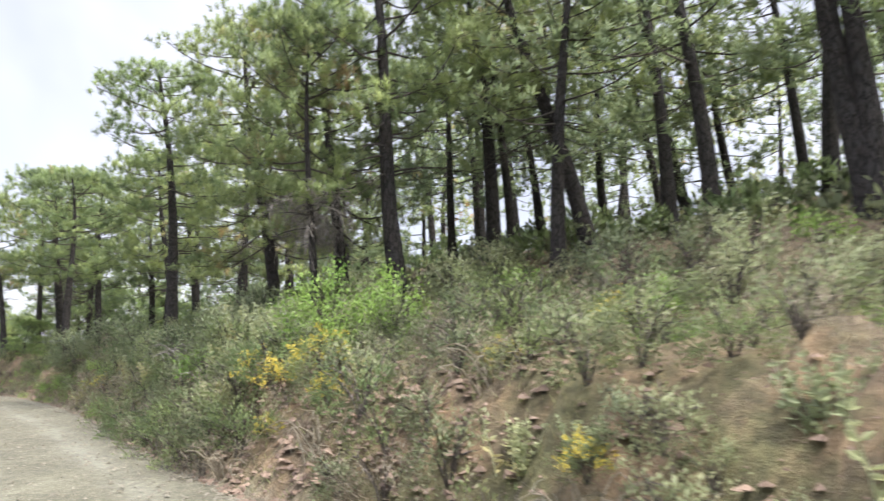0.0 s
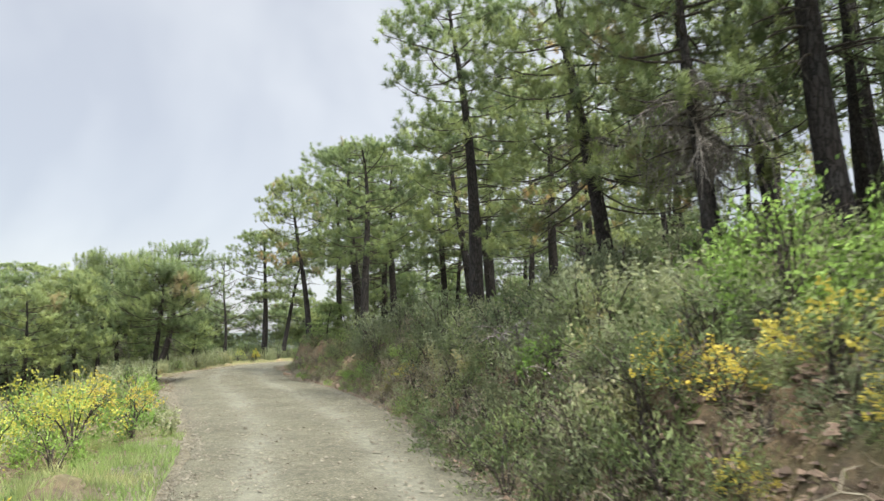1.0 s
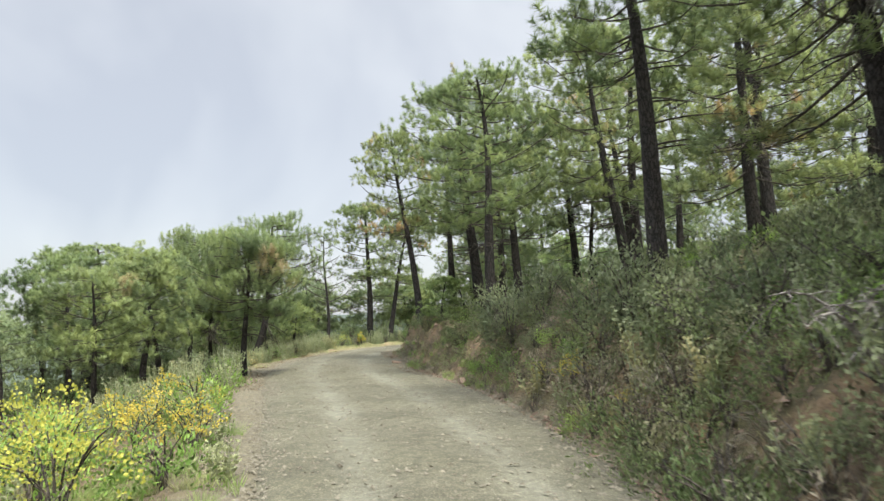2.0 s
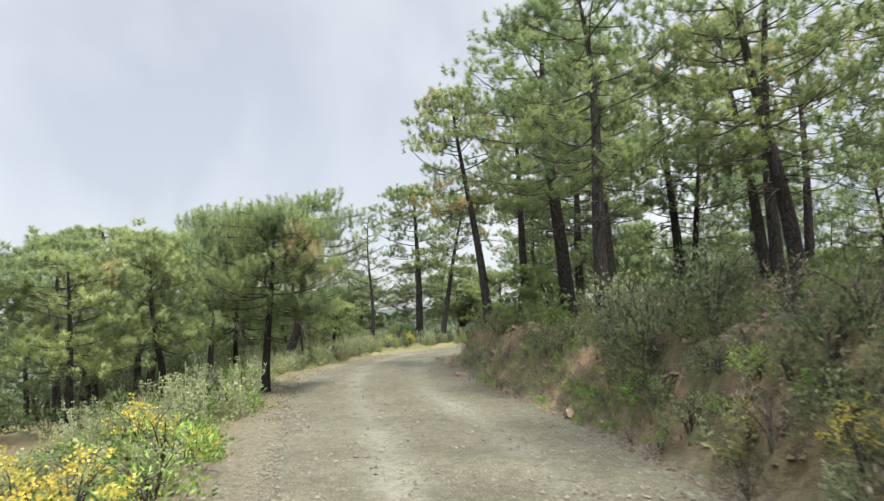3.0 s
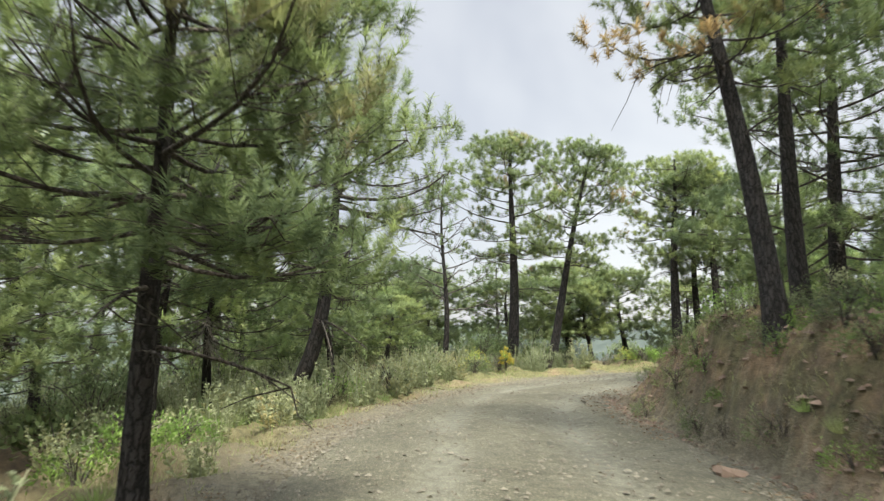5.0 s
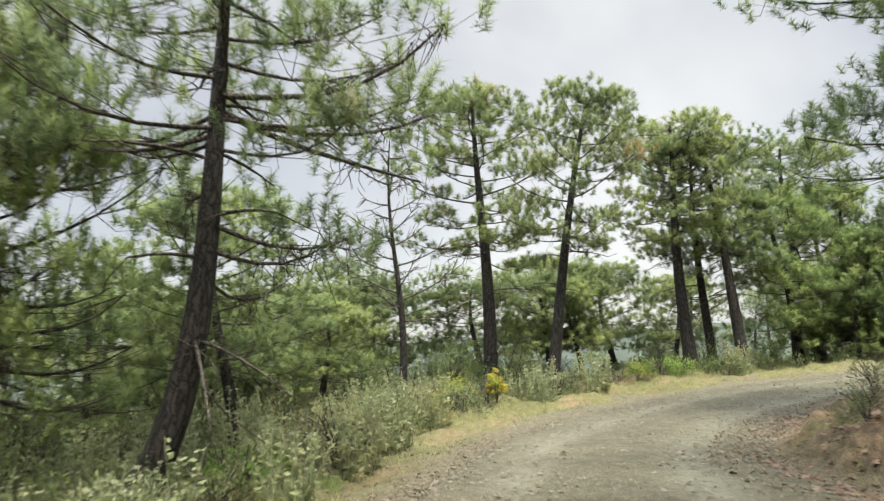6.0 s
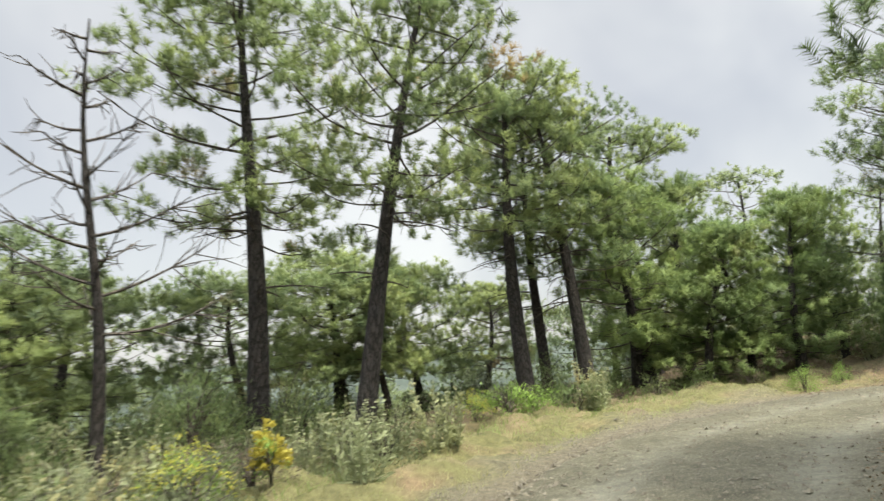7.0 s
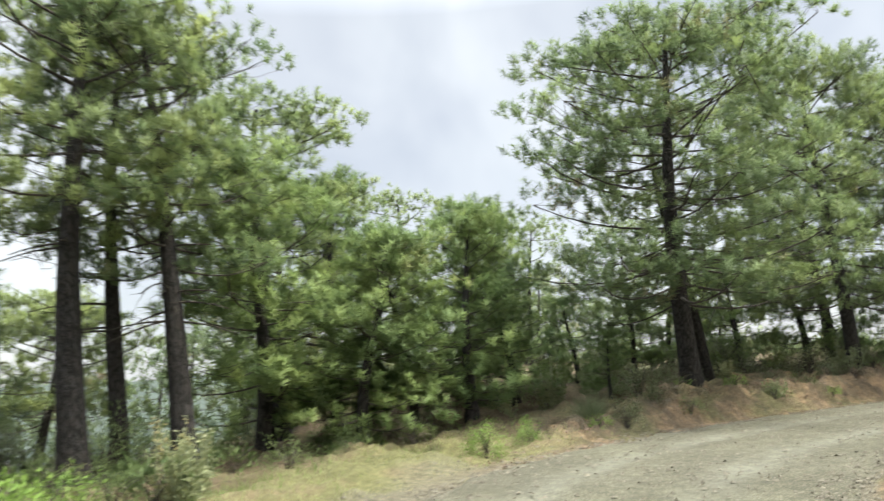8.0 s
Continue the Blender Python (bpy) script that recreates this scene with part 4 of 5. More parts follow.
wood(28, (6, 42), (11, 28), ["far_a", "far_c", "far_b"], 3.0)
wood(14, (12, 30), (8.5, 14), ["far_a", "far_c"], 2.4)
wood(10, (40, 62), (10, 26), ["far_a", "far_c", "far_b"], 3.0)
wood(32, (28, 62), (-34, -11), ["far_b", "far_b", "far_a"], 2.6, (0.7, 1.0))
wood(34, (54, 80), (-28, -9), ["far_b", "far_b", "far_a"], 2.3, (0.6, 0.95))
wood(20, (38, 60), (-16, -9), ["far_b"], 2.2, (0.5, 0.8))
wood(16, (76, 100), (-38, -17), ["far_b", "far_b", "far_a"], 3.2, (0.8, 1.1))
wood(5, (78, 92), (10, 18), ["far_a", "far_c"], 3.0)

# ---- shrubs ----
KINDS["rockrose"] = (lambda: shrub("rockrose_bush", 41, 0.55, 0.75, LEAF_GREY, 900, 0.060, 0.44), "grey-green rockrose bush on the stony bank", "shrub", "shrubs on the slopes")
KINDS["rockrose_tall"] = (lambda: shrub("rockrose_bush", 42, 0.6, 1.05, LEAF_GREY, 2000, 0.066, 0.40, upright=0.6), "tall grey-green rockrose bush among the pines", "shrub", "shrubs on the slopes")
KINDS["heath"] = (lambda: shrub("heath_bush", 43, 0.6, 0.7, LEAF_DARK, 800, 0.075, 0.25, upright=0.5), "dark green heath bush with fine leaves", "shrub", "shrubs on the slopes")
KINDS["heath_tall"] = (lambda: shrub("heath_bush", 60, 0.85, 1.3, LEAF_DARK, 2600, 0.085, 0.2, stems=12, upright=0.6), "tall dark green heath bush under the pines", "shrub", "shrubs on the slopes")
KINDS["dry_bush"] = (lambda: shrub("dry_bush", 44, 0.55, 0.6, LEAF_DRY, 640, 0.075, 0.2, stems=9, tint="withered brown leaves", upright=0.5), "half-dry brown bush with withered leaves", "shrub", "shrubs on the slopes")
KINDS["broom"] = (lambda: shrub("broom_bush", 45, 0.55, 0.7, LEAF_DARK, 700, 0.06, 0.3, blossom=560), "flowering broom bush with yellow blossom", "flowering shrub", "shrubs on the slopes")
KINDS["broom_big"] = (lambda: shrub("broom_bush", 46, 0.8, 1.1, LEAF_BRIGHT, 1000, 0.07, 0.3, blossom=900, blossom_mat=BLOSSOM_LIME), "large broom bush covered in yellow blossom", "flowering shrub", "shrubs on the slopes")
KINDS["broom_gold"] = (lambda: shrub("broom_bush", 59, 0.24, 0.62, LEAF_BRIGHT, 260, 0.05, 0.3, blossom=1500, upright=0.7), "small bush bright with orange-yellow blossom", "flowering shrub", "shrubs on the slopes")
KINDS["mastic"] = (lambda: shrub("mastic_bush", 47, 0.8, 1.15, LEAF_BRIGHT, 1700, 0.070, 0.42), "bright green leafy mastic bush", "shrub", "shrubs on the slopes")
KINDS["sage"] = (lambda: spire_plant("sage_plant", 48, 18, 0.95, 0.45), "tall pale sage plant with dry flower whorls", "plant", "sage plants")
KINDS["sage_low"] = (lambda: spire_plant("sage_plant", 49, 16, 0.6, 0.4, None, False), "low pale felted sage plant", "plant", "sage plants")
KINDS["low_green"] = (lambda: shrub("leafy_bush", 58, 0.5, 0.5, LEAF_BRIGHT, 620, 0.068, 0.38), "low fresh yellow-green leafy bush", "shrub", "shrubs on the slopes")
KINDS["far_shrub"] = (lambda: shrub("undergrowth_bush", 50, 0.8, 0.8, LEAF_DARK, 300, 0.18, 0.4, stems=5), "dark green undergrowth bush under the pines", "shrub", "shrubs on the slopes")
KINDS["far_grey"] = (lambda: shrub("scrub_bush", 51, 0.8, 0.85, LEAF_GREY, 300, 0.19, 0.38, stems=5), "grey-green scrub bush under the pines", "shrub", "shrubs on the slopes")
KINDS["tussock"] = (lambda: tussock("grass_tussock", 52, 170, 0.38, 0.22, GRASS), "green grass tussock at the track edge", "grass", "grass tussocks")
KINDS["dry_tussock"] = (lambda: tussock("grass_tussock", 53, 150, 0.34, 0.2, GRASS_DRY), "straw-coloured dry grass tussock", "grass", "grass tussocks")
KINDS["spiky"] = (lambda: tussock("dwarf_palm", 54, 110, 0.6, 0.35, LEAF_DARK, 0.04, "stiff pointed leaves"), "dark spiky dwarf palm on the slope", "plant", "")
KINDS["rush"] = (lambda: tussock("rush_clump", 55, 260, 0.6, 0.28, LEAF_GREY, 0.010, "thin upright rush stems"), "grey-green clump of upright rushes", "plant", "rush clumps")
KINDS["brush"] = (lambda: brush_pile("dead_brush", 56, 0.6, 0.55, 9, DRY_WOOD), "tangle of bleached dead sticks on the bank", "dead brush", "dead brush on the bank")
KINDS["thorn"] = (lambda: brush_pile("dead_brush", 57, 0.55, 0.7, 10, LEAF_DRY), "brown leafless brush on the bank", "dead brush", "dead brush on the bank")

# the ones that can be told apart
plant("mastic", -2.75, 13.9, 1.0, 0, label="large bright green mastic bush on top of the bank")
plant("mastic", -1.75, 14.2, 0.95, 120, label="large bright green mastic bush on top of the bank")
plant("mastic", -3.4, 15.3, 0.9, 250)
plant("broom", -3.75, 13.6, 0.85, 20)
plant("broom", -3.3, 13.0, 0.7, 140)
plant("broom", -2.6, 12.7, 0.9, 220)
plant("broom", -3.2, 12.3, 0.42, 70)
plant("broom", -2.3, 11.7, 0.55, 10)
plant("broom", 0.3, 7.9, 0.45, 90)
plant("broom", -0.2, 10.0, 0.5, 200)
plant("broom", 1.0, 10.4, 0.55, 300)
plant("broom_big", -12.9, 15.2, 1.0, 0)
plant("broom_big", -14.2, 15.7, 1.05, 90)
plant("broom_big", -15.6, 16.6, 1.1, 200)
plant("broom_big", -13.6, 14.3, 0.95, 300)
plant("low_green", -12.3, 14.4, 1.1, 30)
plant("low_green", -12.9, 16.4, 1.2, 130)
plant("broom", -14.6, 18.2, 0.9, 30)
plant("broom", -10.35, 21.8, 0.62, 0, label="yellow-green flowering broom on the cut bank")
plant("broom", -11.5, 23.3, 0.5, 60)
plant("broom", -8.9, 20.1, 0.4, 200)
plant("rockrose_tall", -13.35, 25.9, 1.25, 0)
plant("rockrose_tall", -14.2, 26.9, 1.2, 90)
plant("rockrose_tall", -12.4, 25.6, 1.2, 200)
plant("bushy", -18.7, 31.7, 0.30, 40, label="small bushy pine on top of the cut bank", squash=1.5)
plant("bushy", -18.3, 32.6, 0.28, 150, label="small bushy pine on top of the cut bank", squash=1.4)
plant("broom_big", -31.4, 42.1, 0.62, 0, label="low bush with pale yellow blossom by the verge")
plant("broom_gold", -31.2, 43.5, 1.0, 100)
plant("rockrose_tall", -28.5, 33.2, 0.62, 0, label="low leafy pale green bush by the leaning pine")
plant("sage", -28.1, 32.8, 0.75, 60)
plant("sage", -28.9, 32.9, 0.8, 160)
plant("spiky", -30.0, 32.2, 1.35, 0)
plant("spiky", -29.5, 31.5, 1.2, 100)
plant("sage", -28.4, 53.2, 1.15, 0, label="yellowing leafy sage plant at the verge")
plant("sage", -28.1, 53.0, 1.0, 120, label="yellowing leafy sage plant at the verge")
plant("low_green", -29.7, 50.2, 1.15, 30, label="low yellow-green leafy bush at the grassy verge")
plant("broom_big", -30.3, 49.9, 0.5, 140, label="low bush with pale yellow blossom by the verge")
plant("low_green", -29.4, 51.0, 1.0, 250, label="low yellow-green leafy bush at the grassy verge")
plant("mastic", -23.6, 54.4, 0.5, 0)
plant("mastic", -22.7, 54.8, 0.45, 90)
plant("bushy", -19.9, 57.4, 0.3, 10, squash=1.3, label="small bushy young pine beside the bank")
plant("rush", -12.6, 59.0, 1.1, 0)
plant("rush", -30.9, 44.9, 0.95, 0)
plant("rush", -30.4, 46.9, 0.9, 60)
plant("rush", -31.6, 44.3, 0.8, 160)
plant("brush", -6.2, 17.3, 1.2, 30)
plant("brush", -4.9, 15.0, 0.8, 130)

for kind, x, y, size, turn in [("rush", -30.9, 45.4, 1.0, 0), ("rockrose", -31.3, 45.5, 0.9, 60), ("rush", -30.6, 45.6, 0.9, 120), ("dry_bush", -30.75, 45.2, 0.8, 180), ("rockrose", -30.6, 46.1, 0.8, 240), ("sage", -31.5, 45.2, 0.8, 300),
                               ("sage", -4.3, 15.3, 1.1, 10), ("sage", -4.6, 15.8, 1.15, 80), ("sage", -4.0, 15.6, 1.1, 150), ("sage", -3.7, 15.0, 1.0, 220), ("sage", -4.4, 16.3, 1.1, 290), ("sage", -3.8, 16.1, 1.15, 30),
                               ("rockrose_tall", -4.6, 13.8, 0.9, 170), ("heath", -4.5, 14.6, 1.0, 240), ("heath", -3.8, 13.0, 0.9, 310), ("heath", -3.5, 13.5, 1.0, 50), ("sage", -3.7, 14.3, 1.0, 120),
                               ("sage", -21.0, 24.4, 1.1, 0), ("low_green", -21.5, 24.9, 1.3, 40), ("sage", -21.9, 25.6, 1.0, 90), ("sage", -21.5, 23.9, 1.15, 150), ("rockrose_tall", -22.4, 24.8, 1.0, 210),
                               ("sage", -22.1, 24.2, 1.1, 310),
                               ("low_green", -17.0, 20.3, 1.2, 70), ("broom", -17.6, 20.9, 0.8, 120), ("low_green", -16.4, 19.7, 1.2, 170), ("sage_low", -17.8, 20.2, 1.1, 220), ("low_green", -18.5, 21.5, 1.2, 270), ("broom", -16.6, 19.0, 0.9, 320)]:
    plant(kind, x, y, size, turn)

BARE_A, BARE_B = np.array([-2.7, 9.6]), np.array([-3.1, 11.7])


def on_bare_soil(x, y):
    """The slumped face of bare soil under the mastic bushes."""
    along_it = BARE_B - BARE_A
    t = np.clip((np.array([x, y]) - BARE_A) @ along_it / (along_it @ along_it), 0, 1)
    return np.hypot(*(np.array([x, y]) - BARE_A - t * along_it)) < 0.68


shrub_gap = [(-31.4, 42.1), (-31.0, 43.1), (-31.1, 41.7), (-30.7, 42.9), (-30.9, 44.9), (-30.4, 46.9)]


def bushes(count, s_range, off_range, side, kinds, gap, size=(0.8, 1.2)):
    made = tries = 0
    while made < count and tries < count * 25:
        tries += 1
        s = rnd.uniform(*s_range)
        hw = float(np.interp(s, ARC, LINE[:, 2]))
        off = rnd.uniform(*off_range)
        x, y = along(s, side * (hw + off))
        if room(x, y)[2] < off_range[0] - 0.05 or any((x - a) ** 2 + (y - b) ** 2 < gap * gap for a, b in shrub_gap) or on_bare_soil(x, y):
            continue
        shrub_gap.append((x, y))
        plant(rnd.choice(kinds), x, y, rnd.uniform(*size), rnd.uniform(0, 360), (rnd.uniform(-0.12, 0.12), rnd.uniform(-0.12, 0.12)), 0.03)
        made += 1


# right bank, first stretch: thick grey-green and half-dry scrub down to the track
bushes(105, (15, 41), (0.35, 1.9), 1, ["rockrose", "heath", "dry_bush", "rockrose", "sage_low", "thorn", "dry_bush", "rockrose"], 0.48, (0.65, 1.05))
bushes(95, (13, 41), (1.7, 5.5), 1, ["rockrose", "rockrose_tall", "heath", "rockrose", "sage", "dry_bush", "low_green", "rockrose_tall", "heath"], 0.72, (0.8, 1.1))
bushes(80, (10, 44), (5.0, 14), 1, ["far_grey", "far_shrub", "far_grey", "far_shrub"], 1.0, (0.8, 1.25))
bushes(40, (25, 36), (0.02, 0.9), 1, ["rockrose", "heath", "rockrose", "dry_bush", "thorn", "heath"], 0.4, (0.75, 1.1))
bushes(36, (30.5, 39), (0.3, 1.7), 1, ["rockrose", "rockrose_tall", "heath", "rockrose", "dry_bush", "heath"], 0.42, (0.9, 1.3))
bushes(70, (28, 37.5), (0.15, 3.4), 1, ["rockrose_tall", "heath", "sage", "rockrose", "sage_low", "heath", "low_green"], 0.3, (0.75, 1.15))
bushes(110, (16.5, 28), (0.1, 3.6), 1, ["rockrose", "sage_low", "heath", "rockrose", "dry_bush", "low_green", "tussock"], 0.3, (0.5, 0.85))
bushes(30, (14, 30), (0.3, 1.6), 1, ["rockrose", "dry_bush", "sage_low", "heath", "thorn"], 0.42, (0.7, 1.1))
# right bank, the bare cut up to the bend
bushes(20, (40, 58), (0.25, 1.0), 1, ["heath", "dry_bush", "low_green", "heath", "rockrose"], 0.42, (0.45, 0.75))
bushes(26, (44, 59), (0.05, 0.6), 1, ["heath", "dry_bush", "low_green", "heath", "tussock", "rockrose"], 0.3, (0.3, 0.6))
bushes(12, (37, 44), (0.3, 1.3), 1, ["heath", "rockrose", "dry_bush", "low_green", "heath"], 0.34, (0.6, 0.95))
bushes(15, (47.5, 57.5), (0.4, 0.85), 1, ["heath", "low_green", "heath", "rockrose"], 0.5, (0.45, 0.7))
bushes(50, (42, 59.5), (0.9, 2.2), 1, ["heath", "low_green", "heath", "rockrose", "heath"], 0.3, (0.45, 0.85))
bushes(55, (40, 60), (1.0, 4.0), 1, ["heath", "rockrose", "heath", "rockrose", "low_green"], 0.75, (0.55, 0.9))
bushes(45, (40, 66), (4.0, 14), 1, ["far_shrub", "far_grey", "far_shrub"], 1.1, (0.7, 1.1))
bushes(14, (58, 74), (0.8, 4.5), 1, ["heath", "rockrose", "dry_bush"], 0.9, (0.5, 0.8))
bushes(40, (44, 60.5), (0.45, 1.1), 1, ["heath", "low_green", "tussock", "dry_tussock", "heath"], 0.22, (0.35, 0.65))
bushes(44, (40, 58), (0.05, 0.75), 1, ["dry_tussock", "dry_bush", "tussock", "low_green"], 0.28, (0.3, 0.55))
# left edge
bushes(46, (22, 41), (0.35, 1.7), -1, ["tussock", "dry_tussock", "tussock", "sage_low", "tussock"], 0.32, (0.7, 1.2))
bushes(50, (26, 46), (1.6, 5.5), -1, ["broom", "rockrose", "sage", "heath", "sage_low", "low_green", "sage"], 0.7, (0.7, 1.05))
bushes(62, (40, 58), (0.9, 3.8), -1, ["sage", "sage_low", "rockrose", "sage", "low_green", "sage_low", "tussock", "low_green"], 0.5, (0.6, 0.95))
bushes(34, (38, 58), (3.4, 9), -1, ["sage", "far_grey", "rockrose", "far_shrub", "sage"], 0.9, (0.6, 0.95))
bushes(20, (56, 62), (0.8, 3.0), -1, ["sage", "rockrose", "tussock", "sage_low"], 0.5, (0.7, 1.0))
bushes(60, (60, 69), (1.7, 6.5), -1, ["rockrose", "sage", "dry_bush", "sage", "sage", "sage_low", "rush", "low_green"], 0.5, (0.75, 1.1))
bushes(70, (57, 80), (5.5, 14), -1, ["heath_tall", "rockrose_tall", "heath"], 0.9, (0.7, 1.2))
bushes(45, (66, 78), (3.4, 8), -1, ["rockrose", "heath", "dry_bush", "sage_low", "far_shrub"], 0.75, (0.5, 0.85))
bushes(40, (54, 80), (7, 16), -1, ["far_grey", "far_shrub"], 1.2, (0.8, 1.3))
bushes(44, (79, 98), (0.6, 6), -1, ["heath", "rockrose", "dry_bush", "dry_tussock", "sage_low"], 0.8, (0.4, 0.75))
bushes(36, (79, 96), (0.3, 1.6), -1, ["heath", "dry_bush", "rockrose", "low_green", "thorn"], 0.4, (0.4, 0.7))
bushes(50, (80, 100), (1.0, 4.5), -1, ["rockrose_tall", "heath", "rockrose", "rush", "sage"], 0.5, (0.7, 1.2))
bushes(34, (58.5, 67), (2.6, 6.0), -1, ["sage", "sage", "rockrose", "sage_low", "heath"], 0.4, (0.8, 1.15))
bushes(22, (80, 100), (5, 14), -1, ["far_grey", "far_shrub"], 1.4, (0.8, 1.2))
bushes(40, (60, 70.5), (4.6, 11), -1, ["heath_tall", "heath_tall", "rockrose_tall", "heath_tall"], 0.5, (0.8, 1.35))


# ---- verge grass, gravel and stones ----
def scatter(count, s_range, off_range, side, seed, ragged=0.25):
    """Random places beside the track: x, y, z arrays."""
    rng = np.random.default_rng(seed)
    s = rng.uniform(*s_range, count)
    hw = np.interp(s, ARC, LINE[:, 2])
    d = side * (hw + rng.uniform(*off_range, count))
    x, y = np.interp(s, ARC, LINE[:, 0]), np.interp(s, ARC, LINE[:, 1])
    x2, y2 = np.interp(s + 0.3, ARC, LINE[:, 0]), np.interp(s + 0.3, ARC, LINE[:, 1])
    n = np.hypot(x2 - x, y2 - y)
    px, py = x + (y2 - y) / n * d, y - (x2 - x) / n * d
    keep = lumps(px, py, 0.7, seed * 0.1) > -ragged
    px, py = px[keep], py[keep]
    return px, py, land(px, py), rng


def sward(name, label, material, areas, tall, wide):
    sh = Shape()
    for count, s_range, off_range, side, seed in areas:
        x, y, z, rng = scatter(count, s_range, off_range, side, seed)
        n = len(x)
        base = np.stack([x, y, z - 0.02], 1)
        way = unit(np.stack([rng.normal(size=n) * 0.4, rng.normal(size=n) * 0.4, np.ones(n)], 1))
        sh.blades(base, way, tall * rng.uniform(0.35, 1.1, n), np.full(n, wide), rng, 0.1)
    me = sh.mesh(name)
    me.materials.append(material)
    return tagged(new(name, me), label, "grass", kind="stuff")


sward("verge_grass", "short dry straw-coloured grass along the verge", GRASS_DRY,
      [(9000, (60, 79), (0.3, 3.6), -1, 61), (2500, (50, 62), (0.4, 1.8), -1, 62), (9000, (38, 60), (0.1, 2.0), 1, 63), (7000, (22, 38), (0.1, 2.4), 1, 68)], 0.13, 0.012)
sward("green_grass", "fresh green grass beside the track", GRASS,
      [(16000, (21, 38), (0.1, 2.2), -1, 64), (2500, (37, 60), (0.9, 2.6), -1, 65), (2500, (62, 79), (2.0, 4.4), -1, 66), (600, (42, 46), (0.0, 0.5), 1, 67)], 0.26, 0.015)


def pebble_mesh(name, x, y, z, size, rng):
    """Many small angular stones, half sunk: jittered, squashed pyramids with five sides."""
    n = len(x)
    ang = np.arange(5) * 2 * math.pi / 5
    ring = np.stack([np.cos(ang), np.sin(ang), np.full(5, -0.25)], 1)
    cone = np.concatenate([ring, [[0, 0, 0.38]]])
    tri = np.array([[i, (i + 1) % 5, 5] for i in range(5)])
    v = cone[None] * (1 + rng.normal(size=(n, 6, 3)) * 0.3)
    v[:, 5, :2] += rng.normal(size=(n, 2)) * 0.4
    a = rng.uniform(0, 6.28, n)
    c, s_ = np.cos(a)[:, None], np.sin(a)[:, None]
    vx, vy = v[..., 0] * c - v[..., 1] * s_, v[..., 0] * s_ + v[..., 1] * c
    v = np.stack([vx, vy * rng.uniform(0.6, 1, (n, 1)), v[..., 2]], 2) * size[:, None, None]
    v = v + np.stack([x, y, z], 1)[:, None]
    f = tri[None] + (np.arange(n) * 6)[:, None, None]
    return mesh_data(name, v.reshape(-1, 3), [f.reshape(-1, 3)])


rng = np.random.default_rng(71)
n = 42000
s_at = rng.uniform(14, 92, n)
q = rng.uniform(-1, 1, n)
q = np.where(rng.uniform(size=n) < 0.45, np.sign(q) * (0.8 + 0.26 * np.abs(q)), q)
hw = np.interp(s_at, ARC, LINE[:, 2])
x, y = np.interp(s_at, ARC, LINE[:, 0]), np.interp(s_at, ARC, LINE[:, 1])
x2, y2 = np.interp(s_at + 0.3, ARC, LINE[:, 0]), np.interp(s_at + 0.3, ARC, LINE[:, 1])
m = np.hypot(x2 - x, y2 - y)
x, y = x + (y2 - y) / m * q * hw, y - (x2 - x) / m * q * hw
size = 0.010 + 0.028 * rng.uniform(size=n) ** 3
z = np.where(np.abs(q) < 0.93, 0.04 * (1 - q ** 2) + 0.005, land(x, y) - 0.005)
me = pebble_mesh("gravel", x, y, z, size, rng)
me.materials.append(STONE)
tagged(new("gravel", me), "loose pale gravel scattered over the track", "gravel", kind="stuff")
x, y, z, rng = scatter(11000, (14, 60), (-0.1, 1.6), 1, 72, 0.5)
me = pebble_mesh("rubble", x, y, z + 0.005, 0.014 + 0.05 * rng.uniform(size=len(x)) ** 4, rng)
me.materials.append(STONE_RED)
tagged(new("rubble", me), "small reddish rubble on the cut bank", "gravel", kind="stuff")
x, y, z, rng = scatter(3000, (22.5, 29), (0.0, 2.0), 1, 79, 0.6)
me = pebble_mesh("rubble", x, y, z + 0.005, 0.016 + 0.07 * rng.uniform(size=len(x)) ** 4, rng)
me.materials.append(STONE_RED)
tagged(new("rubble", me), "broken ochre stones on the slumped soil face", "gravel", kind="stuff")
x, y, z, rng = scatter(4000, (57, 74), (-0.25, 1.8), 1, 80, 0.6)
me = pebble_mesh("rubble", x, y, z + 0.005, 0.012 + 0.045 * rng.uniform(size=len(x)) ** 4, rng)
me.materials.append(STONE_RED)
tagged(new("rubble", me), "brown rubble along the inner side of the bend", "gravel", kind="stuff")
x, y, z, rng = scatter(1500, (76, 98), (-0.1, 1.2), -1, 73, 0.5)
me = pebble_mesh("rubble", x, y, z + 0.005, 0.014 + 0.03 * rng.uniform(size=len(x)) ** 4, rng)
me.materials.append(STONE_RED)
tagged(new("rubble", me), "small reddish rubble on the low roadside bank", "gravel", kind="stuff")
x, y, z, rng = scatter(5000, (30, 82), (-0.15, 0.9), -1, 74, 0.4)
me = pebble_mesh("gravel", x, y, z + 0.004, 0.012 + 0.022 * rng.uniform(size=len(x)) ** 3, rng)
me.materials.append(STONE)
tagged(new("gravel", me), "loose gravel thrown to the track edge", "gravel", kind="stuff")

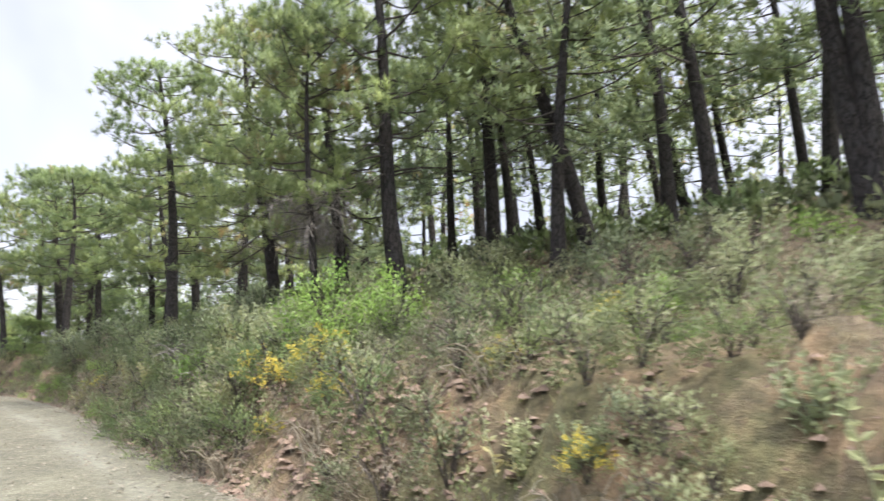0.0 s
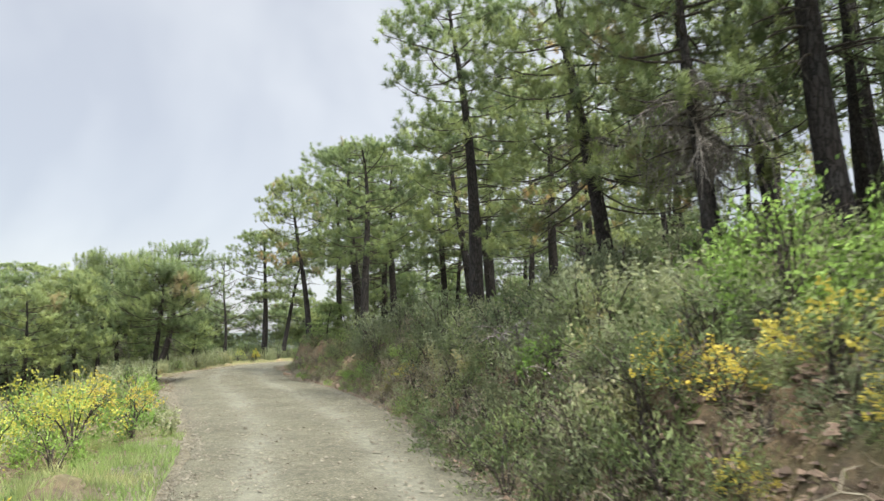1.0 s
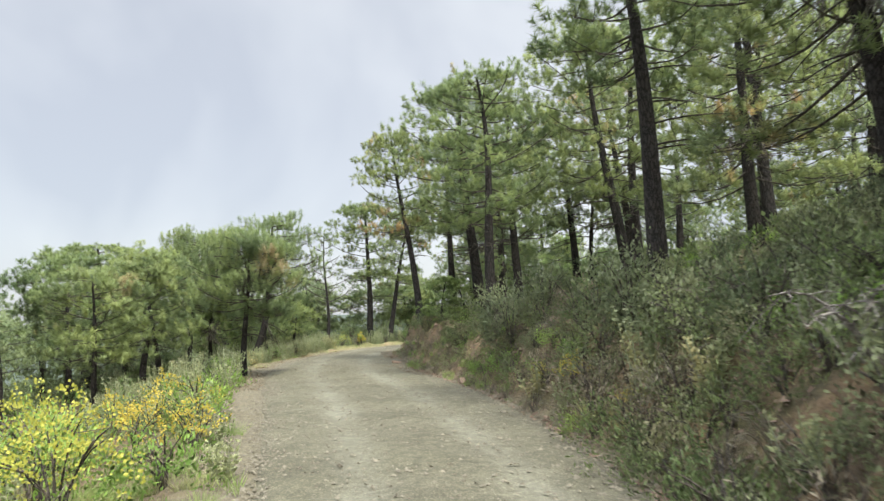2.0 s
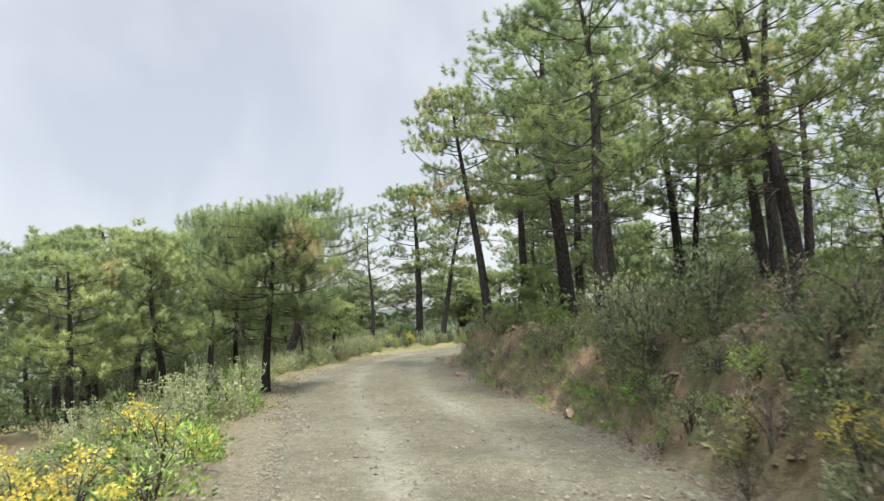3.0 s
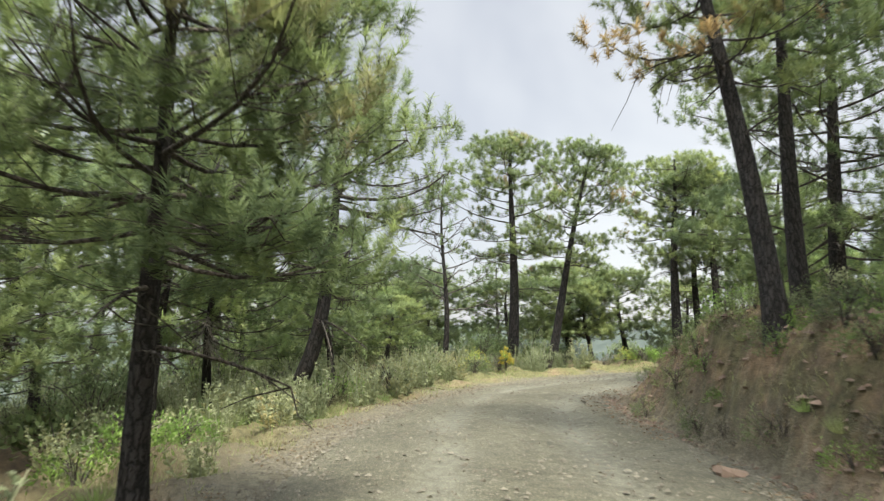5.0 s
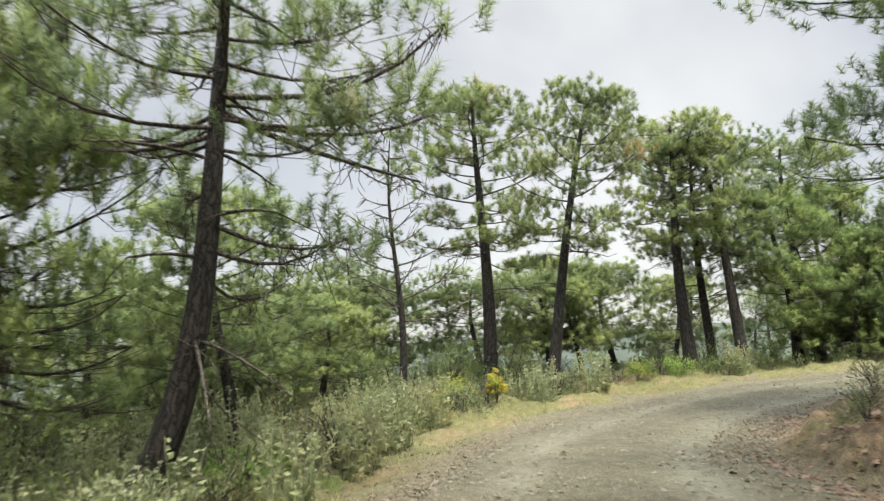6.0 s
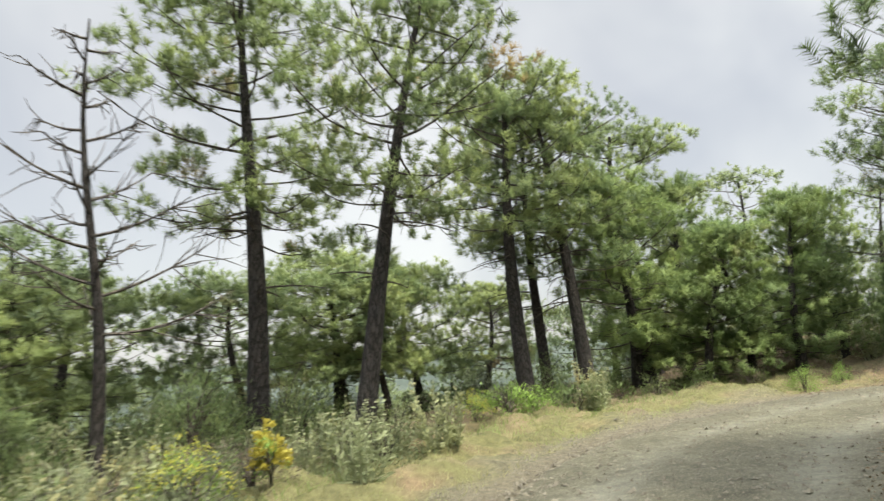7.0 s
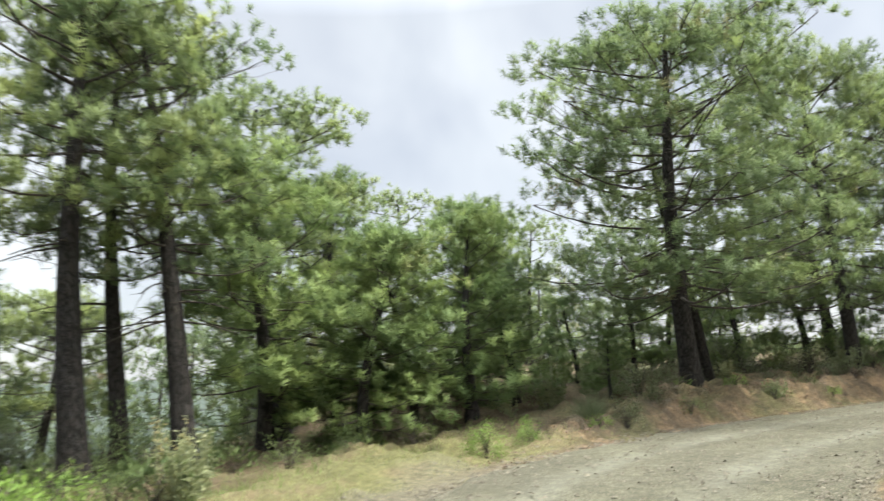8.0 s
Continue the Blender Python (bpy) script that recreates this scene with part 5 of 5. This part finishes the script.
def litter(name, label, areas):
    """Fallen leaves and needles lying flat on the ground."""
    sh = Shape()
    for count, s_range, off_range, side, seed in areas:
        x, y, z, rng = scatter(count, s_range, off_range, side, seed, 0.2)
        n = len(x)
        way = unit(np.stack([rng.normal(size=n), rng.normal(size=n), rng.normal(size=n) * 0.25], 1))
        lift = np.where(off_range[0] < 0, 0.02, 0.012)
        sh.leaves(np.stack([x, y, z + lift], 1), way, rng.uniform(0.025, 0.06, n), rng.uniform(0.01, 0.025, n), rng)
    me = sh.mesh(name)
    me.materials.append(LEAF_FALLEN)
    return tagged(new(name, me), label, "leaf litter", kind="stuff")


litter("leaf_litter", "fallen russet leaves and needles along the track edge",
       [(6500, (48, 70), (-0.6, 1.2), 1, 75), (3500, (47, 63), (-0.1, 1.3), -1, 76), (2500, (76, 94), (-0.3, 1.2), -1, 77), (2500, (16, 48), (-0.2, 1.4), 1, 78)])
KINDS["rock_a"] = (lambda: boulder("rock", 81, (0.20, 0.15, 0.09), STONE_RED), "weathered reddish rock on the cut bank", "rock", "rocks on the bank")
KINDS["rock_b"] = (lambda: boulder("rock", 82, (0.17, 0.14, 0.12), STONE_RED), "reddish angular rock at the foot of the bank", "rock", "rocks on the bank")
KINDS["rock_c"] = (lambda: boulder("rock", 83, (0.22, 0.12, 0.07), STONE_RED), "flat reddish stone slab on the bank", "rock", "rocks on the bank")
plant("rock_c", -20.85, 32.0, 1.5, 30, label="reddish rock lying at the bend of the track", z=0.05)
plant("rock_b", -14.9, 26.3, 0.9, 0, label="angular rock at the foot of the bank", z=0.06)
plant("rock_c", -18.5, 31.0, 1.0, 80)
plant("rock_a", 1.4, 6.75, 0.9, 10)
plant("rock_a", 1.35, 6.45, 0.8, 110)
for i in range(46):
    s = rnd.uniform(16, 59)
    xx, yy = along(s, float(np.interp(s, ARC, LINE[:, 2])) + rnd.uniform(0.05, 1.5))
    plant(rnd.choice(["rock_a", "rock_b", "rock_c"]), xx, yy, rnd.uniform(0.2, 0.55), rnd.uniform(0, 360), (rnd.uniform(-0.3, 0.3), rnd.uniform(-0.3, 0.3)), 0.01)
for i in range(26):
    s = rnd.uniform(23, 29)
    xx, yy = along(s, float(np.interp(s, ARC, LINE[:, 2])) + rnd.uniform(0.2, 1.7))
    plant(rnd.choice(["rock_a", "rock_b", "rock_c"]), xx, yy, rnd.uniform(0.3, 0.8), rnd.uniform(0, 360), (rnd.uniform(-0.4, 0.4), rnd.uniform(-0.4, 0.4)), 0.02)
for i in range(70):
    s = rnd.uniform(38, 59)
    xx, yy = along(s, float(np.interp(s, ARC, LINE[:, 2])) + rnd.uniform(-0.05, 1.1))
    plant(rnd.choice(["rock_a", "rock_b", "rock_c"]), xx, yy, rnd.uniform(0.15, 0.45), rnd.uniform(0, 360), (rnd.uniform(-0.5, 0.5), rnd.uniform(-0.5, 0.5)), 0.01)
for i in range(12):
    s = rnd.uniform(77, 95)
    xx, yy = along(s, -float(np.interp(s, ARC, LINE[:, 2])) - rnd.uniform(0.05, 0.9))
    plant(rnd.choice(["rock_a", "rock_c"]), xx, yy, rnd.uniform(0.3, 0.7), rnd.uniform(0, 360), (rnd.uniform(-0.3, 0.3), rnd.uniform(-0.3, 0.3)), -0.01)
